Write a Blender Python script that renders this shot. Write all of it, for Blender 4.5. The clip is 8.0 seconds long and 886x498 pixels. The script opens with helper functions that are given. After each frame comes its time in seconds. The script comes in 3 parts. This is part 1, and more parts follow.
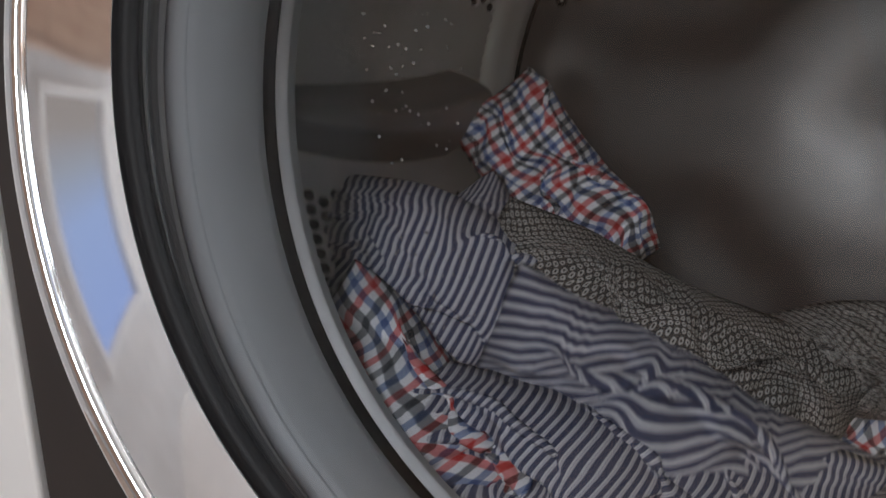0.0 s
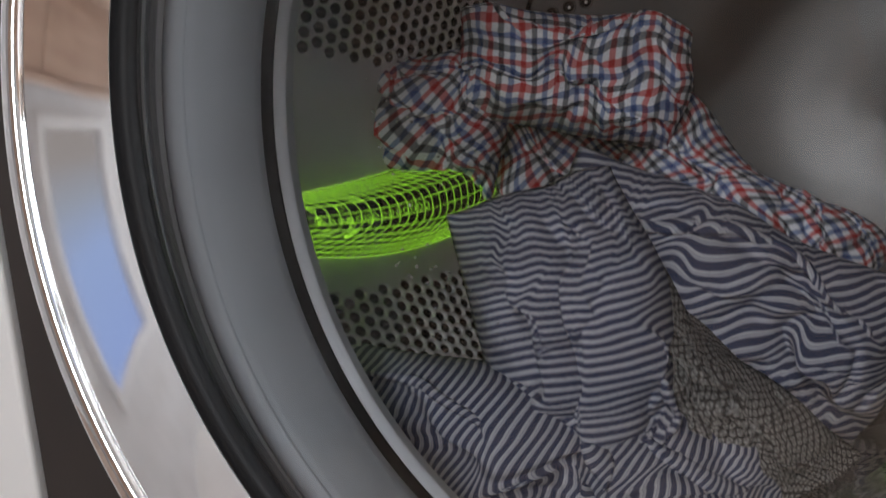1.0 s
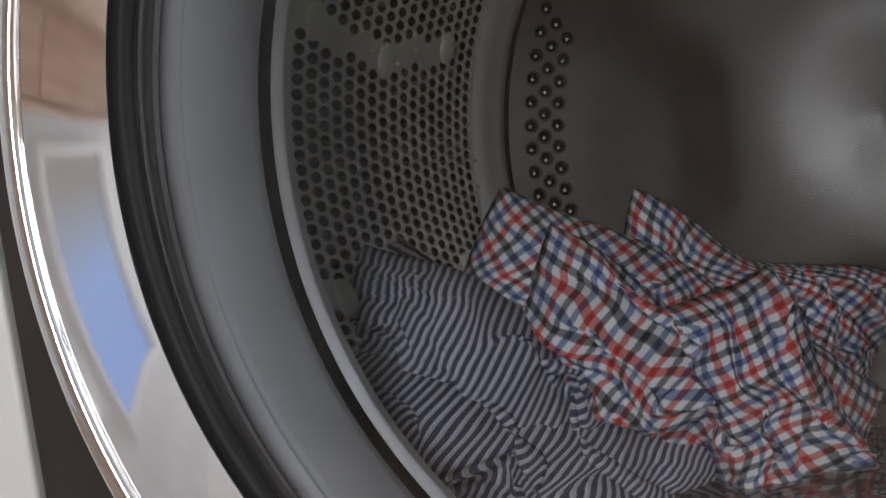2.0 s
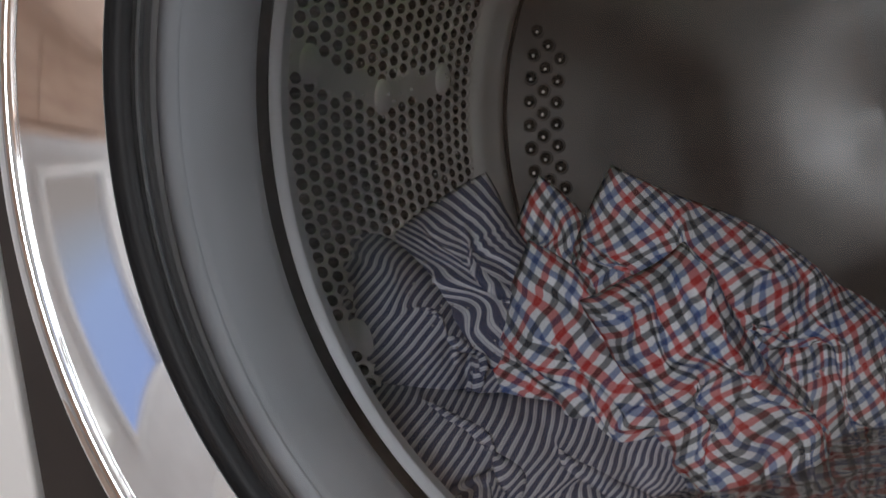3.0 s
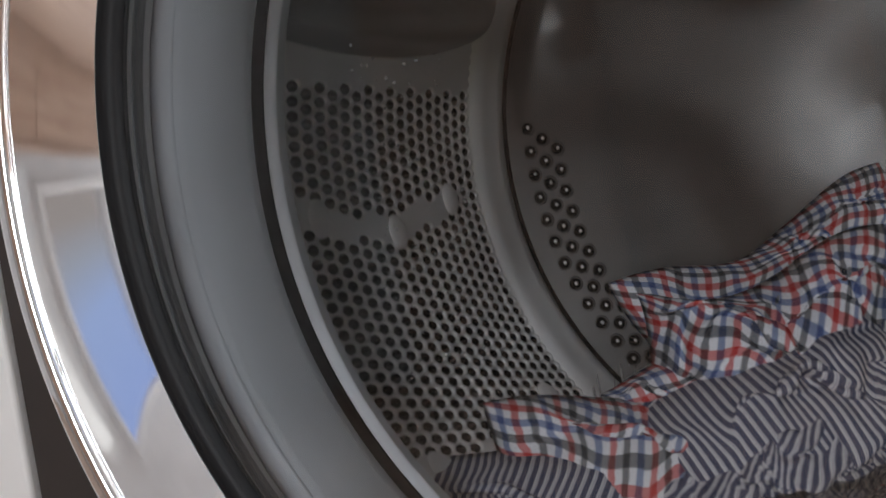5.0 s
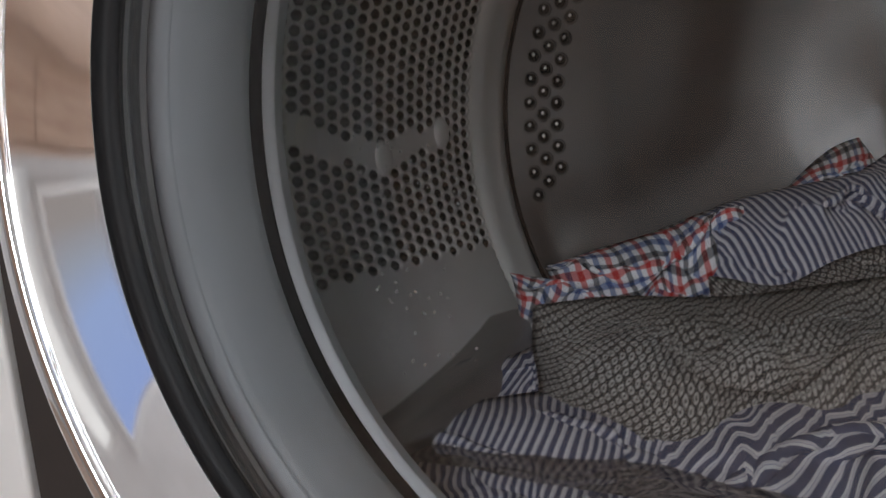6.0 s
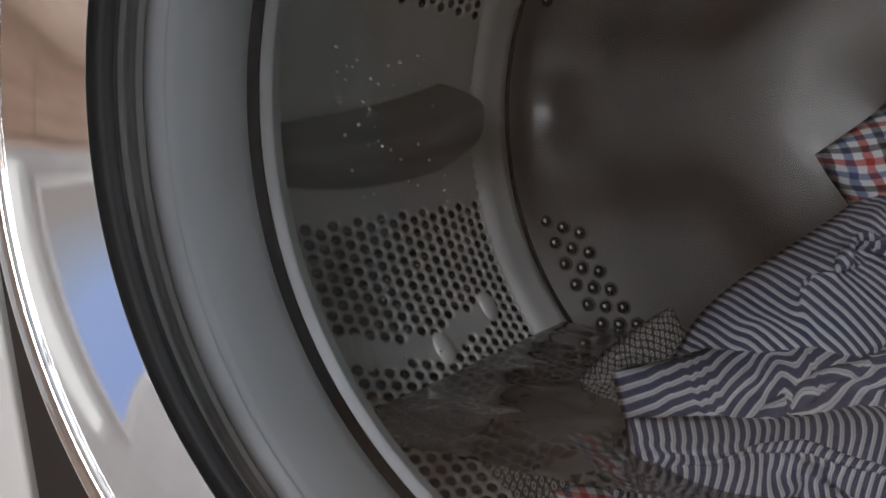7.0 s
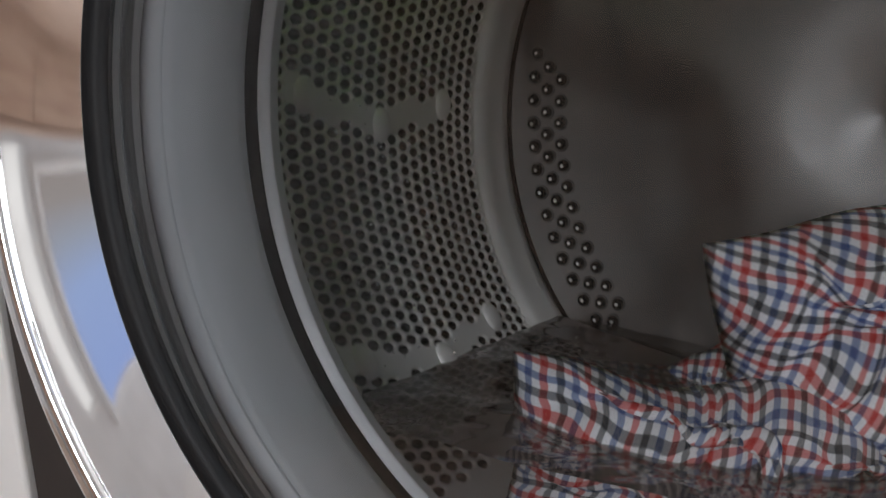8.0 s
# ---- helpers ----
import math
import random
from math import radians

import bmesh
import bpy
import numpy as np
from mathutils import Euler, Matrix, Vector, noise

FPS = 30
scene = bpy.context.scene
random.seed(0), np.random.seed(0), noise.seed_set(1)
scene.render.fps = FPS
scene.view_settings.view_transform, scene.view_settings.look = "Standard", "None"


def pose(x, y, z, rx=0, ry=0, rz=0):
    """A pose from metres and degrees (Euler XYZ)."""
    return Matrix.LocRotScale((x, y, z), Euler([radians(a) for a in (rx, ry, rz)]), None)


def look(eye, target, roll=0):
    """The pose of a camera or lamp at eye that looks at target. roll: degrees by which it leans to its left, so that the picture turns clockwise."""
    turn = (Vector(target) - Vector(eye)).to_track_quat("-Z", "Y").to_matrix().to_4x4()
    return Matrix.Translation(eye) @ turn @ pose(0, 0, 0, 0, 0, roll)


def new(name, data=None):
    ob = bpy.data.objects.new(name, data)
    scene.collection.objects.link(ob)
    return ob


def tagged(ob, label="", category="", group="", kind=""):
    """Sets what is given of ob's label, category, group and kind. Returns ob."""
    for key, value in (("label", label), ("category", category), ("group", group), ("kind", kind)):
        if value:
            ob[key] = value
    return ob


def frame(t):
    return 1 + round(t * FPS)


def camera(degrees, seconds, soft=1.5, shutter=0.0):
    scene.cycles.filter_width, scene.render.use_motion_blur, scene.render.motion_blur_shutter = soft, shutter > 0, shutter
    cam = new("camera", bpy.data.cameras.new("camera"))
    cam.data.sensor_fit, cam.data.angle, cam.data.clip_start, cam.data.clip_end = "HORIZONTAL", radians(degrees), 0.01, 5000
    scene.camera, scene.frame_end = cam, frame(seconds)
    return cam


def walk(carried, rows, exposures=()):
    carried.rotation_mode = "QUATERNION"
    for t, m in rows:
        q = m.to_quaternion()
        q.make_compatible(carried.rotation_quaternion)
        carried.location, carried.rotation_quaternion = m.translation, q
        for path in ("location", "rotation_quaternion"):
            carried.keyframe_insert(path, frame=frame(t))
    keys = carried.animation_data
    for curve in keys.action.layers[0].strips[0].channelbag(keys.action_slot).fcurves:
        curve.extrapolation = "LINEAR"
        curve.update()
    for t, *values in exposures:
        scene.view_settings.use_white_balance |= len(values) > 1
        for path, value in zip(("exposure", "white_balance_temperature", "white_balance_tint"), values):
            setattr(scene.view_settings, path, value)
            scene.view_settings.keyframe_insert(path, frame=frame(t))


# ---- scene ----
# ---- camera ----
cam = camera(36.35, 8.0, soft=1.5, shutter=0.2)
walk(cam, [
    (0.0, pose(0.0318, -0.3965, -0.0463, 91.548, 9.611, 21.085)),
    (1.5, pose(0.0308, -0.3941, -0.0319, 89.934, 9.681, 20.736)),
    (3.0, pose(0.0320, -0.3926, -0.0224, 88.861, 9.686, 20.625)),
    (4.5, pose(0.0354, -0.3920, -0.0177, 88.331, 9.629, 20.757)),
    (6.0, pose(0.0410, -0.3923, -0.0178, 88.344, 9.515, 21.132)),
    (7.0, pose(0.0460, -0.3930, -0.0206, 88.654, 9.406, 21.515)),
    (8.0, pose(0.0520, -0.3941, -0.0255, 89.204, 9.271, 22.002))])

# ---- world and light ----
world = bpy.data.worlds.new("world")
scene.world = world
world.use_nodes = True
wt = world.node_tree
sky = wt.nodes.new("ShaderNodeTexSky")
sky.sky_type, sky.sun_disc = "NISHITA", False
sky.sun_elevation, sky.sun_rotation = radians(40), radians(150)
wt.links.new(sky.outputs[0], wt.nodes["Background"].inputs[0])
wt.nodes["Background"].inputs[1].default_value = 0.1
scene.view_settings.exposure = 0.0
FLOOR = -0.45


# ---- materials ----
class Mat:
    """A small wrapper round a node material with one Principled shader."""

    def __init__(self, name, base=(0.5, 0.5, 0.5), rough=0.5, metal=0.0, **more):
        self.m = bpy.data.materials.new(name)
        self.m.use_nodes = True
        self.t = self.m.node_tree
        self.b = self.t.nodes["Principled BSDF"]
        self.set("Base Color", (*base, 1)), self.set("Roughness", rough), self.set("Metallic", metal)
        for k, v in more.items():
            self.set(k.replace("_", " "), v)

    def set(self, key, v):
        self.b.inputs[key].default_value = v

    def node(self, kind, **ins):
        n = self.t.nodes.new("ShaderNode" + kind)
        for k, v in ins.items():
            if k in n.inputs:
                self.plug(v, n.inputs[k])
        return n

    def plug(self, v, socket):
        if isinstance(v, bpy.types.NodeSocket):
            self.t.links.new(v, socket)
        else:
            socket.default_value = v

    def math(self, op, a, b=0.0):
        n = self.t.nodes.new("ShaderNodeMath")
        n.operation = op
        self.plug(a, n.inputs[0]), self.plug(b, n.inputs[1])
        return n.outputs[0]

    def mix(self, fac, a, b, how="MIX"):
        n = self.t.nodes.new("ShaderNodeMix")
        n.data_type, n.blend_type = "RGBA", how
        self.plug(fac, n.inputs[0])
        for v, s in ((a, n.inputs[6]), (b, n.inputs[7])):
            self.plug((*v, 1) if isinstance(v, tuple) and len(v) == 3 else v, s)
        return n.outputs[2]

    def noise(self, scale, detail=3.0, vec=None, rough=0.5):
        n = self.node("TexNoise", Scale=scale, Detail=detail, Roughness=rough)
        self.t.links.new(vec if vec is not None else self.coord("Object"), n.inputs["Vector"])
        return n.outputs[0]

    def coord(self, which):
        return self.node("TexCoord").outputs[which]

    def ramp(self, fac, stops):
        n = self.t.nodes.new("ShaderNodeValToRGB")
        self.plug(fac, n.inputs[0])
        e = n.color_ramp.elements
        while len(e) < len(stops):
            e.new(0.5)
        for el, (p, c) in zip(e, stops):
            el.position, el.color = p, (*c, 1)
        return n.outputs[0]

    def bump(self, height, strength=0.3, dist=0.001):
        n = self.node("Bump", Height=height, Strength=strength, Distance=dist)
        self.t.links.new(n.outputs[0], self.b.inputs["Normal"])
        return self

    def stretched(self, sx, sy, sz):
        n = self.node("Mapping")
        n.inputs["Scale"].default_value = (sx, sy, sz)
        self.t.links.new(self.coord("Object"), n.inputs[0])
        return n.outputs[0]

    def vary(self, a, b, scale, lo=0.35, hi=0.65):
        self.plug(self.ramp(self.noise(scale, 4), [(lo, a), (hi, b)]), self.b.inputs["Base Color"])
        return self


def m_chrome():
    k = Mat("chrome", (0.86, 0.86, 0.87), 0.035, 1.0)
    k.plug(k.math("ADD", 0.02, k.math("MULTIPLY", k.noise(60, 4), 0.06)), k.b.inputs["Roughness"])
    return k.m


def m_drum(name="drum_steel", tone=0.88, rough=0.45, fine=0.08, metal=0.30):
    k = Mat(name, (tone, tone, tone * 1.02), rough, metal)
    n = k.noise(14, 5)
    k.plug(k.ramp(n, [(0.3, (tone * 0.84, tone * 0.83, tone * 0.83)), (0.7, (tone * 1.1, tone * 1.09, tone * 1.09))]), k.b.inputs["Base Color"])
    k.plug(k.math("ADD", rough - 0.08, k.math("MULTIPLY", k.noise(40, 4), 0.18)), k.b.inputs["Roughness"])
    return k.bump(k.noise(300, 3), fine, 0.0006).m


def m_plain(name, col, rough=0.5, scale=30, spread=0.12, bump=0.1, metal=0.0):
    k = Mat(name, col, rough, metal)
    k.vary(tuple(c * (1 - spread) for c in col), tuple(min(1, c * (1 + spread)) for c in col), scale)
    return k.bump(k.noise(scale * 12, 4), bump, 0.0005).m


def m_wood(name, a, b, sx=1.0, sy=14.0):
    k = Mat(name, a, 0.42)
    v = k.stretched(sx, sy, sy)
    n = k.noise(3.0, 6, v, 0.6)
    k.plug(k.ramp(n, [(0.25, a), (0.75, b)]), k.b.inputs["Base Color"])
    return k.bump(n, 0.12, 0.002).m


def weave(k):
    uv = k.coord("UV")
    s = k.node("SeparateXYZ", Vector=uv)
    return uv, s.outputs[0], s.outputs[1]


def thread_bump(k, u, v, extra):
    a = k.math("SINE", k.math("MULTIPLY", u, 6283.0 / 0.9))
    b = k.math("SINE", k.math("MULTIPLY", v, 6283.0 / 0.9))
    h = k.math("ADD", k.math("MULTIPLY", k.math("MULTIPLY", a, b), 0.25), extra)
    k.bump(h, 0.35, 0.0012)


def m_striped():
    """Navy shirting with pale stripes about 4.4 mm apart, each pale stripe split by a fine dark thread."""
    k = Mat("striped_cotton", (0.1, 0.1, 0.2), 0.85)
    uv, u, v = weave(k)
    wob = k.math("MULTIPLY", k.math("SUBTRACT", k.noise(900, 2, uv), 0.5), 0.0005)
    p = k.math("FRACT", k.math("DIVIDE", k.math("ADD", u, wob), 0.0044))
    col = k.ramp(p, [(0.0, (0.045, 0.058, 0.115)), (0.50, (0.05, 0.063, 0.125)), (0.56, (0.56, 0.57, 0.60)), (0.70, (0.62, 0.63, 0.66)),
                     (0.75, (0.24, 0.24, 0.34)), (0.80, (0.52, 0.52, 0.57)), (0.93, (0.47, 0.47, 0.52)), (1.0, (0.045, 0.058, 0.115))])
    col = k.mix(0.18, col, k.ramp(k.noise(40, 4, uv), [(0.3, (0.45, 0.45, 0.47)), (0.7, (1, 1, 1))]), "MULTIPLY")
    k.plug(col, k.b.inputs["Base Color"])
    thread_bump(k, u, v, k.math("MULTIPLY", k.noise(220, 4, uv), 0.9))
    return k.m


def m_checked():
    """White shirting with red, near-black and blue bands both ways, 3.3 mm wide with white between."""
    k = Mat("checked_cotton", (0.8, 0.8, 0.8), 0.85)
    uv, u, v = weave(k)
    wob = k.math("MULTIPLY", k.math("SUBTRACT", k.noise(700, 2, uv), 0.5), 0.0007)
    white, red, navy, blue = (0.84, 0.85, 0.88), (0.60, 0.06, 0.06), (0.04, 0.055, 0.075), (0.09, 0.17, 0.38)

    def bands(x, cols):
        p = k.math("FRACT", k.math("DIVIDE", k.math("ADD", x, wob), 0.0200))
        stops = [(0.0, white)]
        for i, c in enumerate(cols):
            q = i / 3
            stops += [(q + 0.155, white), (q + 0.178, c), (q + 0.322, c), (q + 0.333, white)]
        return k.ramp(p, stops)
    across, along = bands(u, (red, navy, blue)), bands(v, (red, navy, blue))
    col = k.mix(0.62, k.mix(0.5, across, along), k.mix(1.0, across, along, "MULTIPLY"))
    col = k.mix(0.15, col, k.ramp(k.noise(40, 4, uv), [(0.3, (0.5, 0.5, 0.5)), (0.7, (1, 1, 1))]), "MULTIPLY")
    k.plug(col, k.b.inputs["Base Color"])
    thread_bump(k, u, v, k.math("MULTIPLY", k.noise(220, 4, uv), 0.9))
    return k.m


def m_printed():
    """Grey-olive cotton printed with small pale rings."""
    k = Mat("ring_print_cotton", (0.2, 0.2, 0.18), 0.88)
    uv, u, v = weave(k)
    stray = k.math("MULTIPLY", k.math("SUBTRACT", k.noise(420, 1, uv), 0.5), 0.0014)
    uu, vv = k.math("ADD", u, stray), k.math("SUBTRACT", v, stray)
    cell = [k.math("SUBTRACT", k.math("FRACT", k.math("DIVIDE", k.math(op, uu, vv), 0.0046)), 0.5) for op in ("ADD", "SUBTRACT")]
    far = k.math("SQRT", k.math("ADD", k.math("MULTIPLY", cell[0], cell[0]), k.math("MULTIPLY", cell[1], cell[1])))
    ground, pale = (0.042, 0.040, 0.039), (0.40, 0.395, 0.38)
    ring = k.ramp(far, [(0.0, ground), (0.13, ground), (0.18, pale), (0.34, pale), (0.40, ground)])
    col = k.mix(0.3, ring, k.ramp(k.noise(50, 4, uv), [(0.3, (0.5, 0.5, 0.48)), (0.7, (1, 1, 1))]), "MULTIPLY")
    k.plug(col, k.b.inputs["Base Color"])
    thread_bump(k, u, v, k.noise(300, 4, uv))
    return k.m


def m_glass():
    """A thin clear pane: see-through, with a reflection that grows at a slant."""
    m = bpy.data.materials.new("door_glass")
    m.use_nodes = True
    t = m.node_tree
    t.nodes.remove(t.nodes["Principled BSDF"])
    clear, gloss, mix, fres = (t.nodes.new("ShaderNode" + n) for n in ("BsdfTransparent", "BsdfGlossy", "MixShader", "Fresnel"))
    clear.inputs[0].default_value = (0.95, 0.95, 0.955, 1)
    gloss.inputs["Roughness"].default_value = 0.04
    fres.inputs[0].default_value = 1.5
    t.links.new(fres.outputs[0], mix.inputs[0])
    t.links.new(clear.outputs[0], mix.inputs[1]), t.links.new(gloss.outputs[0], mix.inputs[2])
    t.links.new(mix.outputs[0], t.nodes["Material Output"].inputs[0])
    return m


def m_water():
    k = Mat("wash_water", (0.16, 0.15, 0.14), 0.06)
    k.set("Transmission Weight", 1.0), k.set("IOR", 1.33)
    k.set("Base Color", (0.055, 0.055, 0.055, 1)), k.set("Roughness", 0.02)
    return k.bump(k.noise(45, 2), 0.06, 0.004).m


def m_glow(name, stops=None, col=(1, 1, 1), strength=1.0):
    m = bpy.data.materials.new(name)
    m.use_nodes = True
    t = m.node_tree
    t.nodes.remove(t.nodes["Principled BSDF"])
    e = t.nodes.new("ShaderNodeEmission")
    e.inputs[0].default_value, e.inputs[1].default_value = (*col, 1), strength
    if stops:
        c, s, r = t.nodes.new("ShaderNodeTexCoord"), t.nodes.new("ShaderNodeSeparateXYZ"), t.nodes.new("ShaderNodeValToRGB")
        t.links.new(c.outputs["Generated"], s.inputs[0]), t.links.new(s.outputs[2], r.inputs[0]), t.links.new(r.outputs[0], e.inputs[0])
        el = r.color_ramp.elements
        while len(el) < len(stops):
            el.new(0.5)
        for x, (p, cc) in zip(el, stops):
            x.position, x.color = p, (*cc, 1)
    t.links.new(e.outputs[0], t.nodes["Material Output"].inputs[0])
    return m


CHROME, GLASS, WATER = m_chrome(), m_glass(), m_water()
DROP = Mat("clear_drops", (0.9, 0.9, 0.9), 0.05, Transmission_Weight=0.9, IOR=1.33).m
# same steel twice; the rear plate's tone is cut to stand in for shade
DRUM, PLATE_SHADED = m_drum(), m_drum("rear_steel_shaded", 0.098, 0.38, 0.004, 0.6)
BLACK = m_plain("black_trim", (0.008, 0.008, 0.009), 0.5)
SMOKED = m_plain("smoked_plastic", (0.40, 0.385, 0.38), 0.6)
RIB = m_plain("smoked_rib", (0.075, 0.075, 0.078), 0.4)
for dull in (SMOKED, BLACK):
    dull.node_tree.nodes["Principled BSDF"].inputs["Specular IOR Level"].default_value = 0.2
RUBBER = m_plain("grey_rubber", (0.70, 0.71, 0.74), 0.9, 20, 0.05, 0.12)
RUBBER.node_tree.nodes["Principled BSDF"].inputs["Specular IOR Level"].default_value = 0.12
LIP = m_plain("lip_rubber", (0.72, 0.73, 0.76), 0.8, 20, 0.08, 0.12)
GRAPHITE = m_plain("graphite_panel", (0.030, 0.024, 0.022), 0.5, 8)
LIFTER = m_plain("lifter_plastic", (0.13, 0.13, 0.13), 0.4, 25)
# black stands in for shade in the tub, groove, seam and rear holes
HOLLOW_SHADE = m_plain("hollow_shade", (0.008, 0.008, 0.008), 0.9)
HOLLOW_SHADE.node_tree.nodes["Principled BSDF"].inputs["Specular IOR Level"].default_value = 0.1
# the wall holes' shade put into the colour: black on the same steel
THROAT_SHADE = m_plain("hole_throat_shade", (0.012, 0.012, 0.012), 0.22, 60)
WHITE = m_plain("white_lacquer", (0.80, 0.80, 0.80), 0.4, 6, 0.03, 0.03)
WALL = m_plain("wall_paint", (0.70, 0.70, 0.71), 0.8, 5, 0.05, 0.1)
WOOD = m_wood("oak_floor", (0.46, 0.31, 0.23), (0.72, 0.55, 0.44), 1.0, 9.0)
STRIPED, CHECKED, PRINTED = m_striped(), m_checked(), m_printed()
# the lit lifters' grey is put to black, keeping dark gaps between green lines
LIFTER_BLACKENED = m_plain("lifter_blackened", (0.006, 0.008, 0.006), 1.0, 25)
LIFTER_BLACKENED.node_tree.nodes["Principled BSDF"].inputs["Specular IOR Level"].default_value = 0.0
# glow for the graphic green highlight; the lifters carry no lamp
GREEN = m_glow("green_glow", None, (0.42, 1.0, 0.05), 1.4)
STREAK = m_glow("streak_glow", None, (1.0, 0.98, 0.96), 0.9)
SKYGLOW = m_glow("sky_glow", [(0.0, (0.30, 0.26, 0.24)), (0.22, (0.33, 0.30, 0.29)), (0.34, (0.34, 0.37, 0.44)), (0.50, (0.33, 0.43, 0.70)), (0.85, (0.30, 0.40, 0.72))], strength=0.95)


# ---- mesh helpers ----
def link(name, verts, faces, material, parent=None, smooth=True, label=""):
    me = bpy.data.meshes.new(name)
    me.from_pydata([tuple(v) for v in verts], [], faces)
    me.materials.append(material)
    if smooth:
        me.polygons.foreach_set("use_smooth", [True] * len(me.polygons))
    me.update()
    ob = new(name, me)
    ob.parent = parent
    if label:
        tagged(ob, label)
    return ob


def part(name, bm, material, parent=None, label="", smooth=True):
    me = bpy.data.meshes.new(name)
    bm.to_mesh(me)
    bm.free()
    me.materials.append(material)
    if smooth:
        me.polygons.foreach_set("use_smooth", [True] * len(me.polygons))
    ob = new(name, me)
    ob.parent = parent
    if label:
        tagged(ob, label)
    return ob


def box(bm, x0, x1, y0, y1, z0, z1, bevel=0.0):
    vs = [bm.verts.new(p) for p in ((x0, y0, z0), (x1, y0, z0), (x1, y1, z0), (x0, y1, z0), (x0, y0, z1), (x1, y0, z1), (x1, y1, z1), (x0, y1, z1))]
    fs = [bm.faces.new([vs[i] for i in f]) for f in ((0, 3, 2, 1), (4, 5, 6, 7), (0, 1, 5, 4), (1, 2, 6, 5), (2, 3, 7, 6), (3, 0, 4, 7))]
    if bevel:
        es = list({e for f in fs for e in f.edges})
        bmesh.ops.bevel(bm, geom=es, offset=bevel, segments=3, affect="EDGES", profile=0.5)
    return bm


def lathe(profile, seg=160, closed=True):
    """Verts and faces of a profile of (radius, y) turned about the y axis."""
    n = len(profile)
    verts = [(r * math.cos(2 * math.pi * i / seg), y, r * math.sin(2 * math.pi * i / seg)) for i in range(seg) for r, y in profile]
    faces = []
    for i in range(seg):
        j = (i + 1) % seg
        for k in range(n if closed else n - 1):
            l = (k + 1) % n
            faces.append((i * n + k, j * n + k, j * n + l, i * n + l))
    return verts, faces


def beads(spots, seg=8):
    """Verts and faces of small stretched drops (x, y, z, radius, length)."""
    verts, faces = [], []
    for x, y, z, r, ln in spots:
        n0 = len(verts)
        for i in range(5):
            a = math.pi * (i + 0.5) / 5
            for k in range(seg):
                th = 2 * math.pi * k / seg
                verts.append((x + r * math.sin(a) * math.cos(th), y + r * math.sin(a) * math.sin(th), z + ln * math.cos(a)))
        for i in range(4):
            for k in range(seg):
                l = (k + 1) % seg
                faces.append((n0 + i * seg + k, n0 + i * seg + l, n0 + i * seg + seg + l, n0 + i * seg + seg + k))
        faces += [tuple(n0 + k for k in range(seg)), tuple(n0 + 4 * seg + k for k in range(seg - 1, -1, -1))]
    return verts, faces


def empty(name, at=(0, 0, 0), label="", category="", group="", kind=""):
    ob = new(name)
    ob.location = at
    ob.empty_display_size = 0.05
    return tagged(ob, label, category, group, kind)


# ---- the room ----
def opening(name, x0, x1, z0, z1, at, turn, label):
    """A white window frame of four bars round an opening, built in the xz plane and turned to its wall."""
    win = empty(name, at, label, "window", kind="structure")
    win.rotation_euler = (0, 0, radians(turn))
    for q in ((x0, x0 + 0.06, z0, z1), (x1 - 0.06, x1, z0, z1), (x0 + 0.06, x1 - 0.06, z0, z0 + 0.06), (x0 + 0.06, x1 - 0.06, z1 - 0.06, z1)):
        b = bmesh.new()
        box(b, q[0], q[1], -0.03, 0.03, q[2], q[3], 0.006)
        part("window_frame", b, WHITE, win, smooth=False)
    return win


def pierced(name, spans, holes, place):
    """A wall of boxes that leaves the holes (a0, a1, z0, z1) open."""
    b = bmesh.new()
    lo, hi, z0, z1 = spans
    a = lo
    for h0, h1, hz0, hz1 in sorted(holes):
        box(b, *place(a, h0), z0, z1)
        if hz0 > z0:
            box(b, *place(h0, h1), z0, hz0)
        box(b, *place(h0, h1), hz1, z1)
        a = h1
    box(b, *place(a, hi), z0, z1)
    return tagged(part(name, b, WALL, smooth=False), "plain pale painted wall with window openings", "wall", kind="structure")


def sheet(name, corners, material, label):
    tagged(link(name, corners, [(0, 1, 2, 3)], material), label, "sky", kind="structure")


def lamp(name, at, target, w, h, watts, col):
    la = bpy.data.lights.new(name, "AREA")
    la.shape, la.size, la.size_y, la.energy, la.color = "RECTANGLE", w, h, watts, col
    new(name, la).matrix_world = look(at, target)


